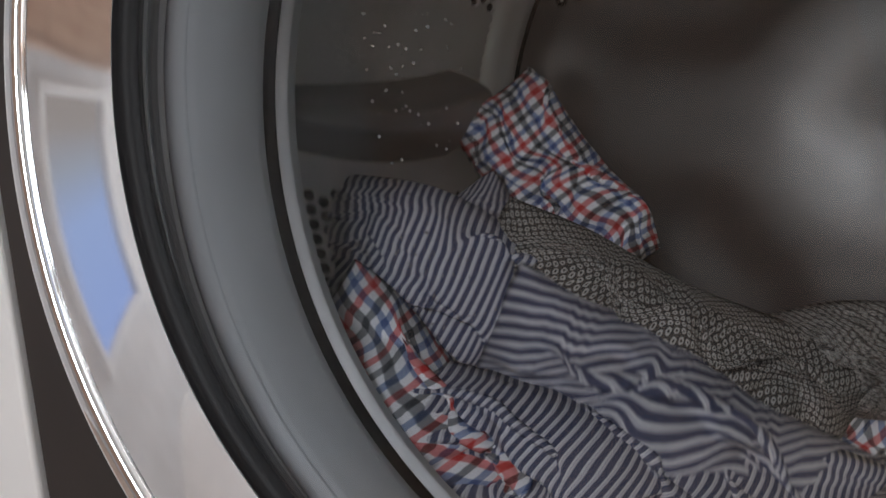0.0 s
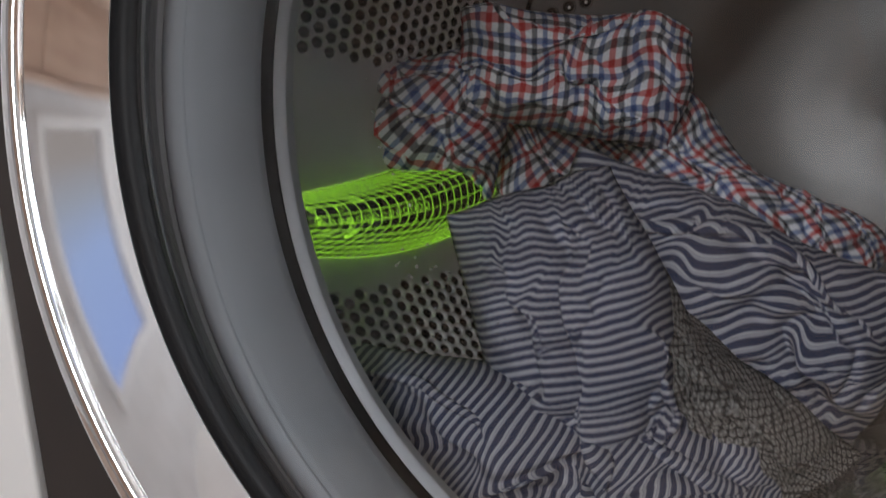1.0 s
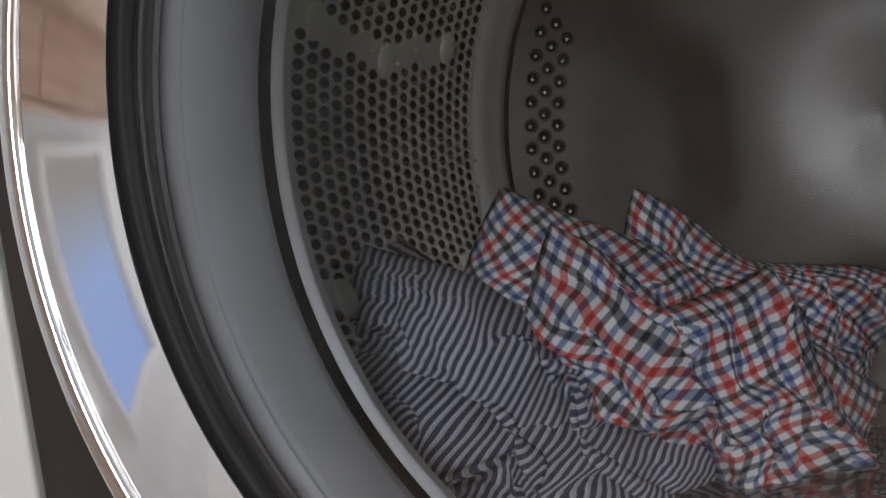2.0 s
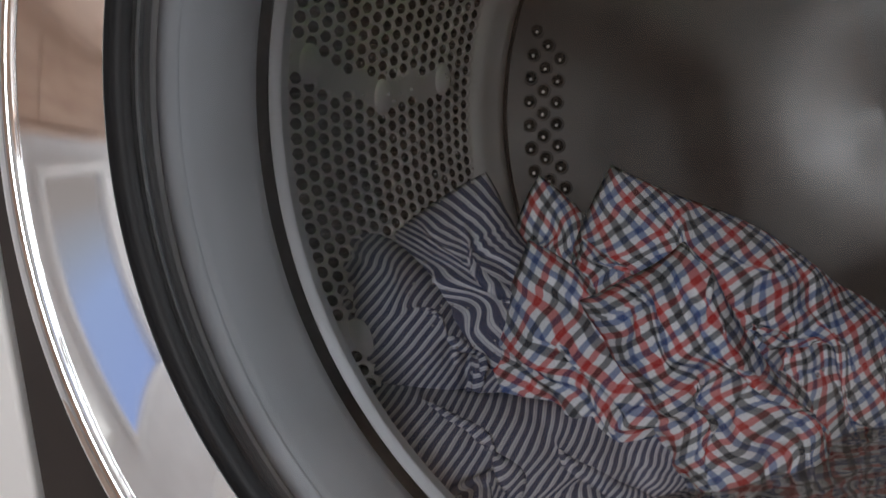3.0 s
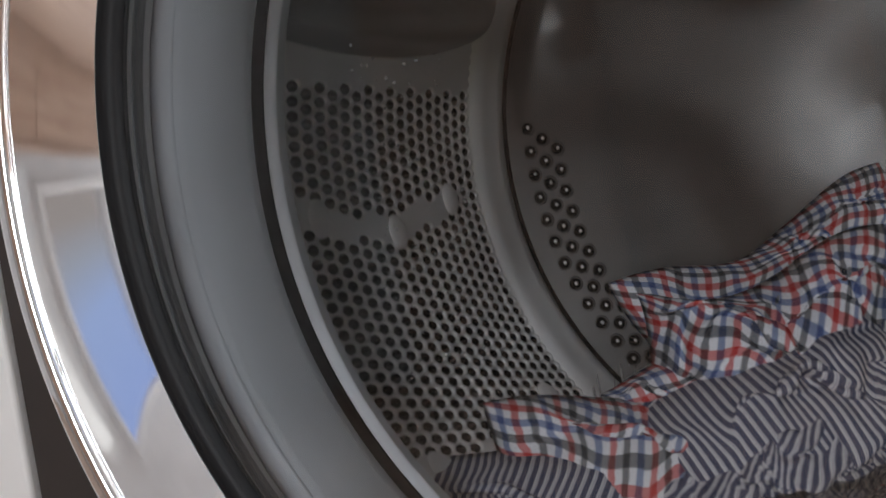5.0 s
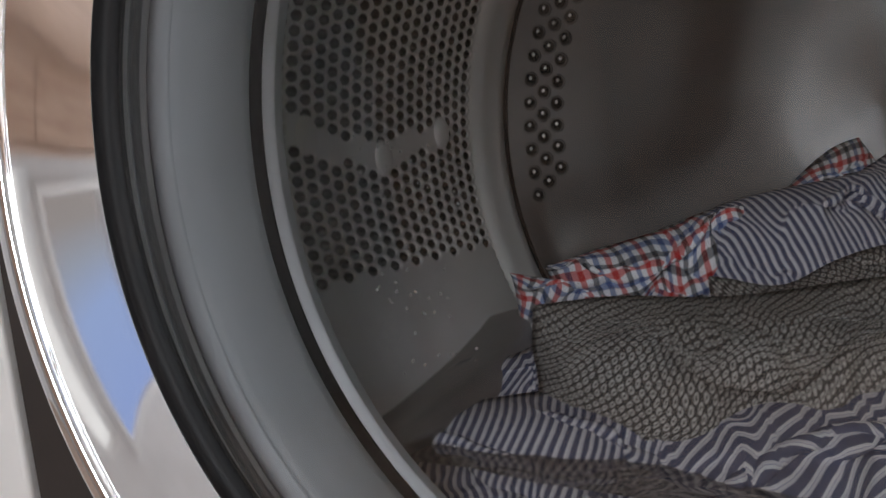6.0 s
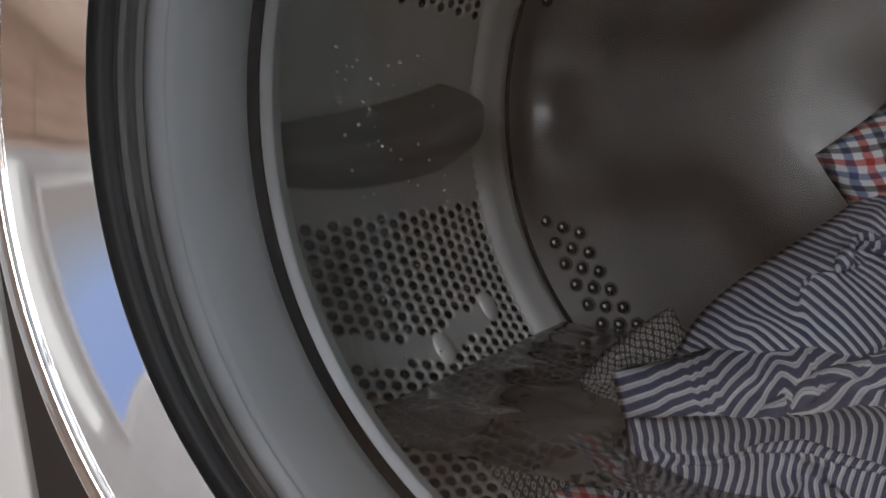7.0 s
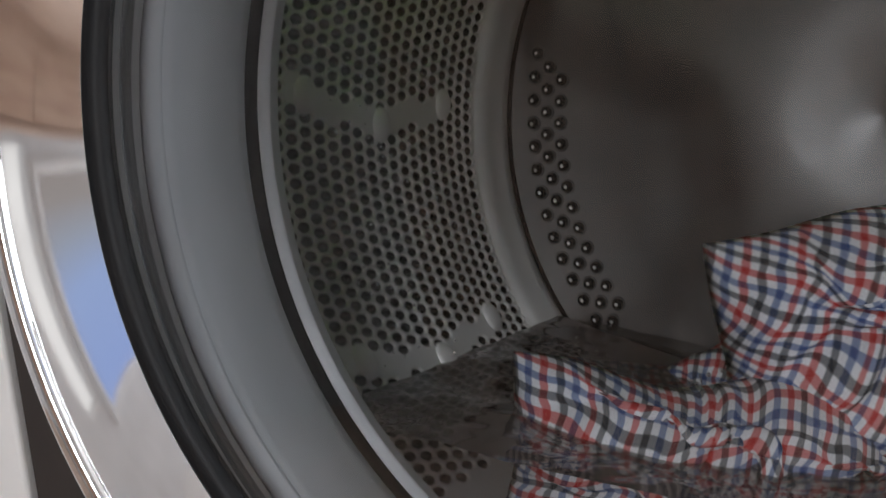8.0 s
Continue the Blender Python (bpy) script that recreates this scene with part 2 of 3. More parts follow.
def room():
    x0, x1, y0, y1, z1 = -2.4, 6.4, -3.0, 0.72, 1.95
    b = bmesh.new()
    box(b, x0, x1, y0, y1, FLOOR - 0.1, FLOOR - 0.012)
    fl = tagged(part("floor", b, WOOD, smooth=False), "brown oak plank floor", "floor", kind="structure")
    w = (y1 - y0) / 19
    b = bmesh.new()
    box(b, 0.001, 2.198, 0.0015, w - 0.0015, -0.012, 0.0, 0.002)
    first = part("plank", b, WOOD, fl, smooth=False)
    first.location = (x0, y0, FLOOR)
    for row in range(19):
        for k in range(4):
            if row or k:
                p = new("plank", first.data)
                p.parent, p.location = fl, (x0 + k * 2.2, y0 + row * w, FLOOR)
    b = bmesh.new()
    box(b, x0, x1, y0, y1, z1, z1 + 0.1)
    tagged(part("ceiling", b, WHITE, smooth=False), "plain white ceiling", "ceiling", kind="structure")
    for name, q in (("wall_left", (x0 - 0.1, x0, y0, y1)), ("wall_machine", (x0, x1, y1, y1 + 0.1))):
        b = bmesh.new()
        box(b, *q, FLOOR, z1)
        tagged(part(name, b, WALL, smooth=False), "plain pale painted wall", "wall", kind="structure")
    # the wall behind the viewer has a glazed door; a glowing slot beside it and a window there are added for light, as
    # is the right wall's window
    d0, d1, dz = 2.40, 3.36, 1.32
    n0, n1 = 2.15, 2.35
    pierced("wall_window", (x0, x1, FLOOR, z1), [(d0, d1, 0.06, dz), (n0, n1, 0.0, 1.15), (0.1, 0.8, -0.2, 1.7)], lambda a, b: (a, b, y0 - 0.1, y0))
    pierced("wall_right", (y0, y1, FLOOR, z1), [(-2.95, -1.5, -0.1, 1.7)], lambda a, b: (x1, x1 + 0.1, a, b))
    opening("window_1", d0, d1, 0.06, dz, (0, y0, 0), 0, "wide white-framed window with blue sky outside")
    # the next two openings are added; each holds a fill lamp
    opening("fill_window_front", 0.1, 0.8, -0.2, 1.7, (0, y0, 0), 0, "unseen white-framed opening added to hold a fill lamp")
    opening("fill_window_right", -2.95, -1.5, -0.1, 1.7, (x1, 0, 0), 90, "unseen white-framed opening added to hold a fill lamp")
    sheet("backdrop", [(d0 - 0.02, y0 - 0.2, -0.1), (d1 + 0.3, y0 - 0.2, -0.1), (d1 + 0.3, y0 - 0.2, dz + 0.3), (d0 - 0.02, y0 - 0.2, dz + 0.3)], SKYGLOW, "blue sky outside the wide window")
    # glowing sheet added in the slot to put a white streak into the chrome
    sheet("streak_sheet", [(n0 - 0.1, y0 - 0.15, -0.1), (n1 + 0.16, y0 - 0.15, -0.1), (n1 + 0.16, y0 - 0.15, dz + 0.4), (n0 - 0.1, y0 - 0.15, dz + 0.4)], STREAK, "added glowing white sheet, mirrored as a streak in the chrome")
    # a wide oak double door added in the wall behind the viewer, to put brown reflections in the glass and rear plate
    dr = empty("added_door", (-0.72, y0, FLOOR), "unseen oak double door added to tint the glass reflection brown", "door", kind="structure")
    for x in (-0.62, 0.005):
        b = bmesh.new()
        box(b, x, x + 0.615, 0.002, 0.04, 0.0, 2.05, 0.003)
        leaf = part("leaf", b, WOOD, dr, smooth=False)
        for z in (0.12, 1.08):
            b = bmesh.new()
            box(b, x + 0.1, x + 0.515, 0.041, 0.055, z, z + 0.85, 0.008)
            part("panel", b, WOOD, leaf, smooth=False)
    # fill lamps in the added openings, for the laundry, drum and gasket
    lamp("fill_light", (0.45, y0 - 0.06, 0.75), (0.45, 0, 0.75), 0.6, 1.8, 46, (0.93, 0.965, 1.0))
    lamp("fill_light", (x1 + 0.06, -2.22, 0.8), (0, -2.22, 0.8), 1.35, 1.7, 103, (0.88, 0.945, 1.0))


# ---- the machine ----
R_WALL, Y_FRONT, Y_BACK = 0.238, 0.098, 0.452
machine = empty("washing_machine", (0, 0, FLOOR), "front-loading washing machine with chrome door ring, graphite front", "washing machine")
UP = -FLOOR


def turned(name, profile, material, parent, label="", seg=160):
    v, f = lathe(profile, seg)
    ob = link(name, v, f, material, parent, label=label)
    if parent is machine:
        ob.location = (0, 0, UP)
    return ob


def body():
    # front panel with a round opening
    seg, verts, faces = 128, [], []
    x0, x1, z0, z1, r = -0.3065, 0.3065, -0.435, 0.395, 0.214
    for y in (0.03, 0.05):
        for i in range(seg):
            a = 2 * math.pi * i / seg
            c, s = math.cos(a), math.sin(a)
            k = min((x1 if c > 0 else -x0) / max(abs(c), 1e-6), (z1 if s > 0 else -z0) / max(abs(s), 1e-6))
            verts += [(r * c, y, r * s), (k * c, y, k * s)]
    n = 2 * seg
    for i in range(seg):
        a, b = 2 * i, 2 * ((i + 1) % seg)
        faces += [(a, a + 1, b + 1, b), (n + a, n + b, n + b + 1, n + a + 1), (a, b, n + b, n + a), (a + 1, n + a + 1, n + b + 1, b + 1)]
    fp = link("front_panel", verts, faces, GRAPHITE, machine, False, "glossy dark graphite front panel")
    fp.location = (0, 0, UP)
    b = bmesh.new()
    for q in ((-0.2975, -0.28, 0.05, 0.6, 0.015, 0.845), (0.28, 0.2975, 0.05, 0.6, 0.015, 0.845), (-0.28, 0.28, 0.05, 0.6, 0.828, 0.845), (-0.28, 0.28, 0.58, 0.6, 0.015, 0.828), (-0.28, 0.28, 0.05, 0.58, 0.015, 0.03)):
        box(b, *q)
    part("cabinet", b, GRAPHITE, machine, smooth=False)
    for x in (-0.25, 0.25):
        for y in (0.1, 0.55):
            v, f = lathe([(0.0, 0.0), (0.02, 0.0), (0.02, 0.015), (0.0, 0.015)], 20)
            o = link("foot", [(p[0] + x, p[2] + y, p[1]) for p in v], f, BLACK, machine, False)
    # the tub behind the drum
    turned("tub", [(0.224, 0.07), (0.262, 0.07), (0.262, 0.53), (0.0, 0.53), (0.0, 0.54), (0.27, 0.54), (0.27, 0.062), (0.224, 0.062)], HOLLOW_SHADE, machine)


def door():
    d = empty("door", (0, 0, UP))
    d.parent = machine
    # dished chrome ring with a rounded outer rim
    prof = []
    for s in (0.0, 0.012, 0.1, 0.2, 0.3, 0.4, 0.5, 0.6, 0.7, 0.8, 0.9, 0.98, 1.0):
        prof.append((R_E1 + (R_E0 - 0.006 - R_E1) * s, Y_E1 + (Y_E0 + 0.002 - Y_E1) * s - DISH * math.sin(math.pi * s)))
    for i in range(9):
        a = math.pi * i / 8
        prof.append((R_E0 - 0.0035 + 0.0035 * -math.cos(a) , Y_E0 + 0.0015 - 0.0028 * math.sin(a)))
    prof += [(R_E0 + 0.0015, Y_E0 + 0.006), (R_E0 + 0.006, Y_E0 + 0.016), (R_E0 + 0.008, -0.02), (R_E0 + 0.004, 0.024), (R_E0 - 0.0005, 0.024), (R_E0 - 0.0005, Y_E1 + 0.012)]
    turned("chrome_ring", prof, CHROME, d, "polished chrome door ring", 256)
    turned("black_bead", [(R_E1 - 0.0055, Y_E1 + 0.0015), (R_E1 - 0.004, Y_E1 - 0.0005), (R_E1 + 0.0007, Y_E1 - 0.0016), (R_E1 + 0.0013, Y_E1 + 0.002), (R_E1 + 0.0009, Y_E1 + 0.006), (R_E1 - 0.0045, Y_E1 + 0.006)], BLACK, d, "", 200)
    turned("smoked_ring", [(R_E1 - 0.002, Y_E1 + 0.006), (R_E1 + 0.004, Y_E1 + 0.012), (R_E2 - 0.001, Y_E2 + 0.001), (R_E2 + 0.002, Y_E2 + 0.003), (R_E2 + 0.003, Y_E2 + 0.001), (R_E1 + 0.007, Y_E1 + 0.011)], SMOKED, d, "", 200)
    mid = 0.55
    rr, yy = R_E1 + 0.004 + (R_E2 - R_E1 - 0.005) * mid, Y_E1 + 0.012 + (Y_E2 - Y_E1 - 0.011) * mid
    turned("rib", [(rr - 0.0012, yy - 0.006), (rr - 0.0022, yy - 0.004), (rr - 0.0014, yy + 0.002), (rr + 0.0006, yy + 0.001)], RIB, d, "", 200)
    pane = turned("pane", [(0.0, Y_E1 + 0.002), (R_E1 - 0.003, Y_E1 + 0.002), (R_E1 - 0.003, Y_E1 + 0.005), (0.0, Y_E1 + 0.005)], GLASS, d, "clear door glass", 128)
    pane.data.polygons.foreach_set("use_smooth", [False] * len(pane.data.polygons))
    pane.visible_shadow = False


def gasket():
    g = [(R_E2, Y_E2 + 0.002), (R_E2 - 0.0004, Y_E2), (R_E2 - 0.004, Y_E2 - 0.0022), (R_E3 + 0.0022, Y_E3 - 0.0006), (R_E3 + 0.0003, Y_E3 + 0.0012), (R_E3, Y_E3 + 0.003), (R_E3 + 0.0022, Y_E3 + 0.0038), (R_E3 + 0.0026, Y_E3 + 0.0046), (R_E3 + 0.0015, Y_E3 + 0.0058)]
    for i in range(1, 9):
        k = i / 8
        g.append((R_E3 + 0.0014 + (R_E4 - R_E3 - 0.0014) * k, Y_E3 + 0.0058 + (Y_E4 - Y_E3 - 0.0058) * k))
    g += [(R_E4 + 0.0003, Y_E4 + 0.0003), (R_E4 + 0.0008, Y_E4 + 0.0003), (R_E4 + 0.008, Y_E4 - 0.002), (R_E4 + 0.008, Y_E4 - 0.004), (R_E2 + 0.006, Y_E2 + 0.006)]
    turned("door_gasket", g, RUBBER, machine, "pale grey rubber door gasket", 200)
    turned("drum_lip", [(R_E4 + 0.016, Y_E4 + 0.010), (R_E4 + 0.003, Y_E4 + 0.0095), (R_E6 - 0.0012, Y_E4 + 0.0098), (R_E6 - 0.0030, Y_E4 + 0.0125), (R_E6 - 0.0036, Y_E4 + 0.0135), (R_E6 - 0.0030, Y_E4 + 0.0145), (R_E6 - 0.0034, Y_E6 - 0.004), (R_E6 - 0.0022, Y_E6 - 0.001), (R_E6 + 0.003, Y_E6 + 0.001), (R_E6 + 0.014, Y_E6 + 0.001)], LIP, machine, "grey inner lip round the drum mouth", 200)
    # black ring that paints the shade between gasket and lip
    turned("groove_shade", [(R_E6 - 0.0004, Y_E4 + 0.0074), (R_E4 + 0.0035, Y_E4 + 0.0010), (R_E4 + 0.0145, Y_E4 - 0.001), (R_E4 + 0.0145, Y_E4 + 0.0088), (R_E6 - 0.0004, Y_E4 + 0.0088)], HOLLOW_SHADE, machine, "", 200)


def drum():
    """The turning drum: a wall of hexagonal cells with flared holes, a pressed rear plate."""
    rows = 2 * round(math.pi * R_WALL / 0.0068)        # cells round the drum, even
    rows -= rows % 4
    da, dy = 2 * math.pi / rows, 0.0142
    cols = int((0.405 - 0.110) / dy)
    verts, faces, throats = [], [], []

    def put(a, y, r):
        verts.append((r * math.cos(a), y, r * math.sin(a)))
        return len(verts) - 1

    def solid(a, y):
        """Plain metal round the lifters and in the pressed arrow-shaped bands between hole fields."""
        rel = (math.degrees(a) + 45) % 90 - 45                     # from the nearest lifter
        if abs(rel) < 13.5:
            return True
        s = (y - 0.255) / 0.14
        t = (abs(rel) - 29.5) * (1 if rel > 0 else -1)
        return abs(2.2 - abs(s) * 5.0 - t) < 1.5 and abs(s) < 0.72

    for i in range(rows):
        for j in range(cols):
            a, y = (i + 0.5 * (j % 2)) * da, 0.115 + j * dy
            ring = []
            for k in range(12):
                th = math.pi * k / 6
                # hexagon of the cell, its corners up and down the columns
                rad = 1 / math.cos((th % (math.pi / 3)) - math.pi / 6)
                ring.append((a + da * 0.5 * math.sin(th) * rad, y + dy * 0.577 * math.cos(th) * rad * 1.0))
            if solid(a, y):
                ids = [put(p, q, R_WALL) for p, q in ring]
                faces.append(tuple(ids))
                continue
            o = [put(p, q, R_WALL) for p, q in ring]
            m1 = [put(a + (p - a) * 0.93, y + (q - y) * 0.93, R_WALL) for p, q in ring]
            m2 = [put(a + da * 0.41 * math.sin(math.pi * k / 6), y + dy * 0.47 * math.cos(math.pi * k / 6), R_WALL + 0.0016) for k in range(12)]
            m3 = [put(a + da * 0.36 * math.sin(math.pi * k / 6), y + dy * 0.41 * math.cos(math.pi * k / 6), R_WALL + 0.0045) for k in range(12)]
            for k in range(12):
                l = (k + 1) % 12
                for s, t in ((o, m1), (m1, m2)):
                    faces.append((s[k], s[l], t[l], t[k]))
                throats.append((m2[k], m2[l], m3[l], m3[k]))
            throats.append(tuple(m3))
    plain = len(faces)
    shell = link("drum", verts, faces + throats, DRUM, machine, label="perforated stainless steel drum, slowly turning")
    shell.location = (0, 0, UP)
    shell.data.materials.append(THROAT_SHADE)
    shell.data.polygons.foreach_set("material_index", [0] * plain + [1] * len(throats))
    sh = turned("rim_band", [(R_WALL + 0.0005, 0.112), (R_WALL + 0.0005, Y_FRONT), (0.215, Y_FRONT - 0.006), (0.215, Y_FRONT - 0.004), (R_WALL + 0.006, Y_FRONT), (R_WALL + 0.006, 0.112)], DRUM, shell)
    turned("back_band", [(R_WALL + 0.0006, 0.398), (R_WALL + 0.0004, 0.425), (R_WALL - 0.0015, 0.440), (R_WALL - 0.003, Y_BACK - 0.002), (R_WALL - 0.001, Y_BACK), (R_WALL + 0.008, Y_BACK), (R_WALL + 0.008, 0.398)], DRUM, shell)
    turned("seam", [(R_WALL - 0.0045, Y_BACK + 0.003), (R_WALL + 0.006, Y_BACK + 0.003), (R_WALL + 0.006, Y_BACK + 0.006), (R_WALL - 0.0045, Y_BACK + 0.006)], HOLLOW_SHADE, shell)
    # oval bosses pressed along the plain bands
    verts, faces = [], []
    for q in range(4):
        for side in (-29.5, 29.5):
            for sy in (-0.62, 0.0, 0.62):
                a0, yb = math.radians(90 * q + side + 2.2 - abs(sy) * 5.0), 0.255 + sy * 0.14
                n0 = len(verts)
                for i in range(6):
                    for k in range(20):
                        th, f = 2 * math.pi * k / 20, math.cos(i * math.pi / 12)
                        hgt = 0.0042 * math.sin(i * math.pi / 12) - 0.0002
                        a, y = a0 + 0.040 * f * math.sin(th), yb + 0.0100 * f * math.cos(th)
                        verts.append(((R_WALL - hgt) * math.cos(a), y, (R_WALL - hgt) * math.sin(a)))
                for i in range(5):
                    for k in range(20):
                        l = (k + 1) % 20
                        faces.append((n0 + i * 20 + k, n0 + i * 20 + l, n0 + i * 20 + 20 + l, n0 + i * 20 + 20 + k))
                faces.append(tuple(n0 + 100 + k for k in range(20)))
    tagged(link("bosses", verts, faces, DRUM, shell), kind="stuff")
    # rear plate: four flat lobes with holes, raised arms between them
    verts, faces = [], []
    nr, na = 46, 240

    def soft(x):
        return 0.008 * math.log(1 + math.exp(x / 0.008))

    def depth(r, a):
        rel = (math.degrees(a) + 45) % 90 - 45
        lobe = 1 / (1 + math.exp(-(abs(rel) - 17 - 11 * max(0, 0.17 - r) / 0.1) / 3.5))
        inner = 1 / (1 + math.exp(-(r - 0.105) / 0.006))
        rim = 1 / (1 + math.exp(-(0.223 - r) / 0.0025))
        arm = (1 - lobe * inner) * rim
        pocket = math.exp(-((rel / 6.0) ** 2) - ((r - 0.203) / 0.016) ** 2)
        dish = 0.08 * soft(0.052 - r) + 0.05 * (0.235 - r) - 0.10 * (soft(0.18 - r) - soft(0.06 - r))
        return Y_BACK + 0.003 - 0.013 * arm + 0.008 * pocket + dish
    for i in range(nr + 1):
        r = 0.0001 + (R_WALL - 0.0046) * i / nr
        for j in range(na):
            a = 2 * math.pi * j / na
            verts.append((r * math.cos(a), depth(r, a), r * math.sin(a)))
    for i in range(nr):
        for j in range(na):
            k = (j + 1) % na
            faces.append((i * na + j, i * na + k, i * na + na + k, i * na + na + j))
    plate = link("rear_plate", verts, faces, PLATE_SHADED, shell, label="pressed steel rear plate with four arms")
    # flared rims of the holes in the lobes; their dark inside is painted with black discs
    verts, faces = [], []
    for q in range(4):
        for i in range(14):
            for row in range(3):
                rel = math.radians(90 * q + 45 + (i - 6.5) * 4.0 + (2.0 if row == 1 else 0))
                rr = 0.2185 - row * 0.0090
                if row == 2 and abs(i - 6.5) > 6 or row == 1 and i == 13:
                    continue
                cx, cz, y = rr * math.cos(rel), rr * math.sin(rel), depth(rr, rel)
                n0 = len(verts)
                for rad, off in ((0.0052, 0.0006), (0.0046, -0.0010), (0.0042, -0.0012), (0.0038, 0.0006)):
                    for k in range(12):
                        th = math.pi * k / 6
                        verts.append((cx + rad * math.cos(th), y + off, cz + rad * math.sin(th)))
                for s in range(3):
                    for k in range(12):
                        l = (k + 1) % 12
                        faces.append((n0 + s * 12 + k, n0 + s * 12 + l, n0 + s * 12 + 12 + l, n0 + s * 12 + 12 + k))
    glint_beads = []
    eyelets = link("eyelets", verts, faces, PLATE_SHADED, shell)
    tagged(eyelets, kind="stuff")
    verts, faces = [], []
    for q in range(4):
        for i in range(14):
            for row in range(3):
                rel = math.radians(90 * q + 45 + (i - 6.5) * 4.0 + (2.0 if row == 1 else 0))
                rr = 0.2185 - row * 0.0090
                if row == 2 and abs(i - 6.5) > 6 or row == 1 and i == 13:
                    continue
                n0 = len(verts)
                # bright bead modelled in place of the highlight in each rear hole
                glint_beads.append((rr * math.cos(rel) - 0.0006, depth(rr, rel) - 0.0016, rr * math.sin(rel) + 0.0006, 0.0010, 0.0010))
                # black disc on the unpierced plate, painting the hole's shade
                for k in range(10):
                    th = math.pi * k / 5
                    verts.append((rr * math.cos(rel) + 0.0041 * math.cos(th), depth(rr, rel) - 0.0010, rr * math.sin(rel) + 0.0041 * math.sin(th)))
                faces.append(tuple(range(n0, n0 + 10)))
    tagged(link("hole_shade_discs", verts, faces, HOLLOW_SHADE, shell), kind="stuff")
    v, f = beads(glint_beads)
    tagged(link("glint_beads", v, f, DRUM, shell), kind="stuff")
    return shell


def lifter_point(s, w, grow=0.0):
    """A point of a lifter: s runs from its front to its rear end, w across it from edge to edge."""
    y = 0.088 + 0.250 * s
    bend = 6.5 - 6.5 * s ** 2.2
    half = 3.7 + 0.8 * math.sin(math.pi * s) + grow * 10
    if w > 0:
        half += -2.5 + 4.0 * s + 3.1 * s * s            # the trailing side spreads towards the rear
    ang = math.radians(bend + half * w)
    high = (0.029 + 0.005 * s) * (1 - abs(w) ** 3.2) + grow
    high *= 1 - 0.25 * max(0.0, (s - 0.93) / 0.07) ** 2
    return ((R_WALL - high) * math.cos(ang), y, (R_WALL - high) * math.sin(ang))


def lifter(shell, turn, lit):
    ns, nw = 36, 18
    verts = [lifter_point(i / ns, -1 + 2 * j / nw) for i in range(ns + 1) for j in range(nw + 1)]
    faces = [(i * (nw + 1) + j, i * (nw + 1) + j + 1, (i + 1) * (nw + 1) + j + 1, (i + 1) * (nw + 1) + j) for i in range(ns) for j in range(nw)]
    faces += [tuple(range(nw + 1)), tuple(ns * (nw + 1) + j for j in range(nw, -1, -1))]
    ob = link("lifter", verts, faces, LIFTER_BLACKENED if lit else LIFTER, shell, label="grey moulded drum lifter" if not lit else "grey drum lifter blackened under a green graphic mesh")
    ob.rotation_euler = (0, -radians(turn), 0)
    if lit:
        wires(shell, turn)


def wires(shell, turn):
    """A green graphic highlight over the lifter, built as a net of thin glowing lines, with small rings along its
    crest.
    """
    cu = bpy.data.curves.new("wire_mesh", "CURVE")
    cu.dimensions, cu.bevel_depth, cu.bevel_resolution = "3D", 0.00010, 0
    rng = random.Random(5)

    def line(pts):
        sp = cu.splines.new("POLY")
        sp.points.add(len(pts) - 1)
        for p, q in zip(sp.points, pts):
            p.co = (*q, 1)
    fine = [-1 + 2 * j / 400 for j in range(401)]
    run = [0.0]
    for a, b in zip(fine, fine[1:]):
        run.append(run[-1] + math.dist(lifter_point(0.5, a), lifter_point(0.5, b)))
    even = [fine[min(range(401), key=lambda q: abs(run[q] - run[-1] * j / 13))] for j in range(14)]
    for w in even:
        line([lifter_point(i / 40, w, 0.0012) for i in range(41)])
    for i in range(25):
        line([lifter_point(i / 24, -1 + 2 * j / 20, 0.0012) for j in range(21)])
    for k in range(24):
        s0, w0 = (0.05 + 0.035 * k, 0.05) if k < 14 else (rng.uniform(0.03, 0.25), rng.uniform(-0.7, 0.7))
        line([lifter_point(s0 + 0.012 * math.cos(q * math.pi / 4), w0 + 0.10 * math.sin(q * math.pi / 4), 0.0018) for q in range(9)])
    tmp = new("wire_mesh", cu)
    dg = bpy.context.evaluated_depsgraph_get()
    me = bpy.data.meshes.new_from_object(tmp.evaluated_get(dg))
    bpy.data.objects.remove(tmp)
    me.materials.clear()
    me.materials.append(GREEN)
    ob = new("wire_mesh", me)
    ob.parent = shell
    ob.rotation_euler = (0, -radians(turn), 0)
    tagged(ob, "green graphic highlight over a lifter, built as glowing wires")


def sideboard():
    """A long low oak sideboard added under the wide window, standing in for the floor's brown reflection in the chrome.
    """
    sb = empty("sideboard", (3.5, -2.72, FLOOR), "long low oak box added to mirror as brown wood floor in the chrome", "sideboard")
    b = bmesh.new()
    box(b, -2.35, 2.7, -0.24, 0.22, 0.0, 0.38, 0.004)
    part("body", b, WOOD, sb, smooth=False)
    b = bmesh.new()
    box(b, -2.37, 2.72, -0.25, 0.25, 0.38, 0.405, 0.004)
    part("top", b, WOOD, sb, smooth=False)
    for k in range(6):
        b = bmesh.new()
        box(b, -2.33 + 0.838 * k, -1.50 + 0.838 * k, 0.222, 0.242, 0.075, 0.37, 0.003)
        part("door", b, WOOD, sb, smooth=False)


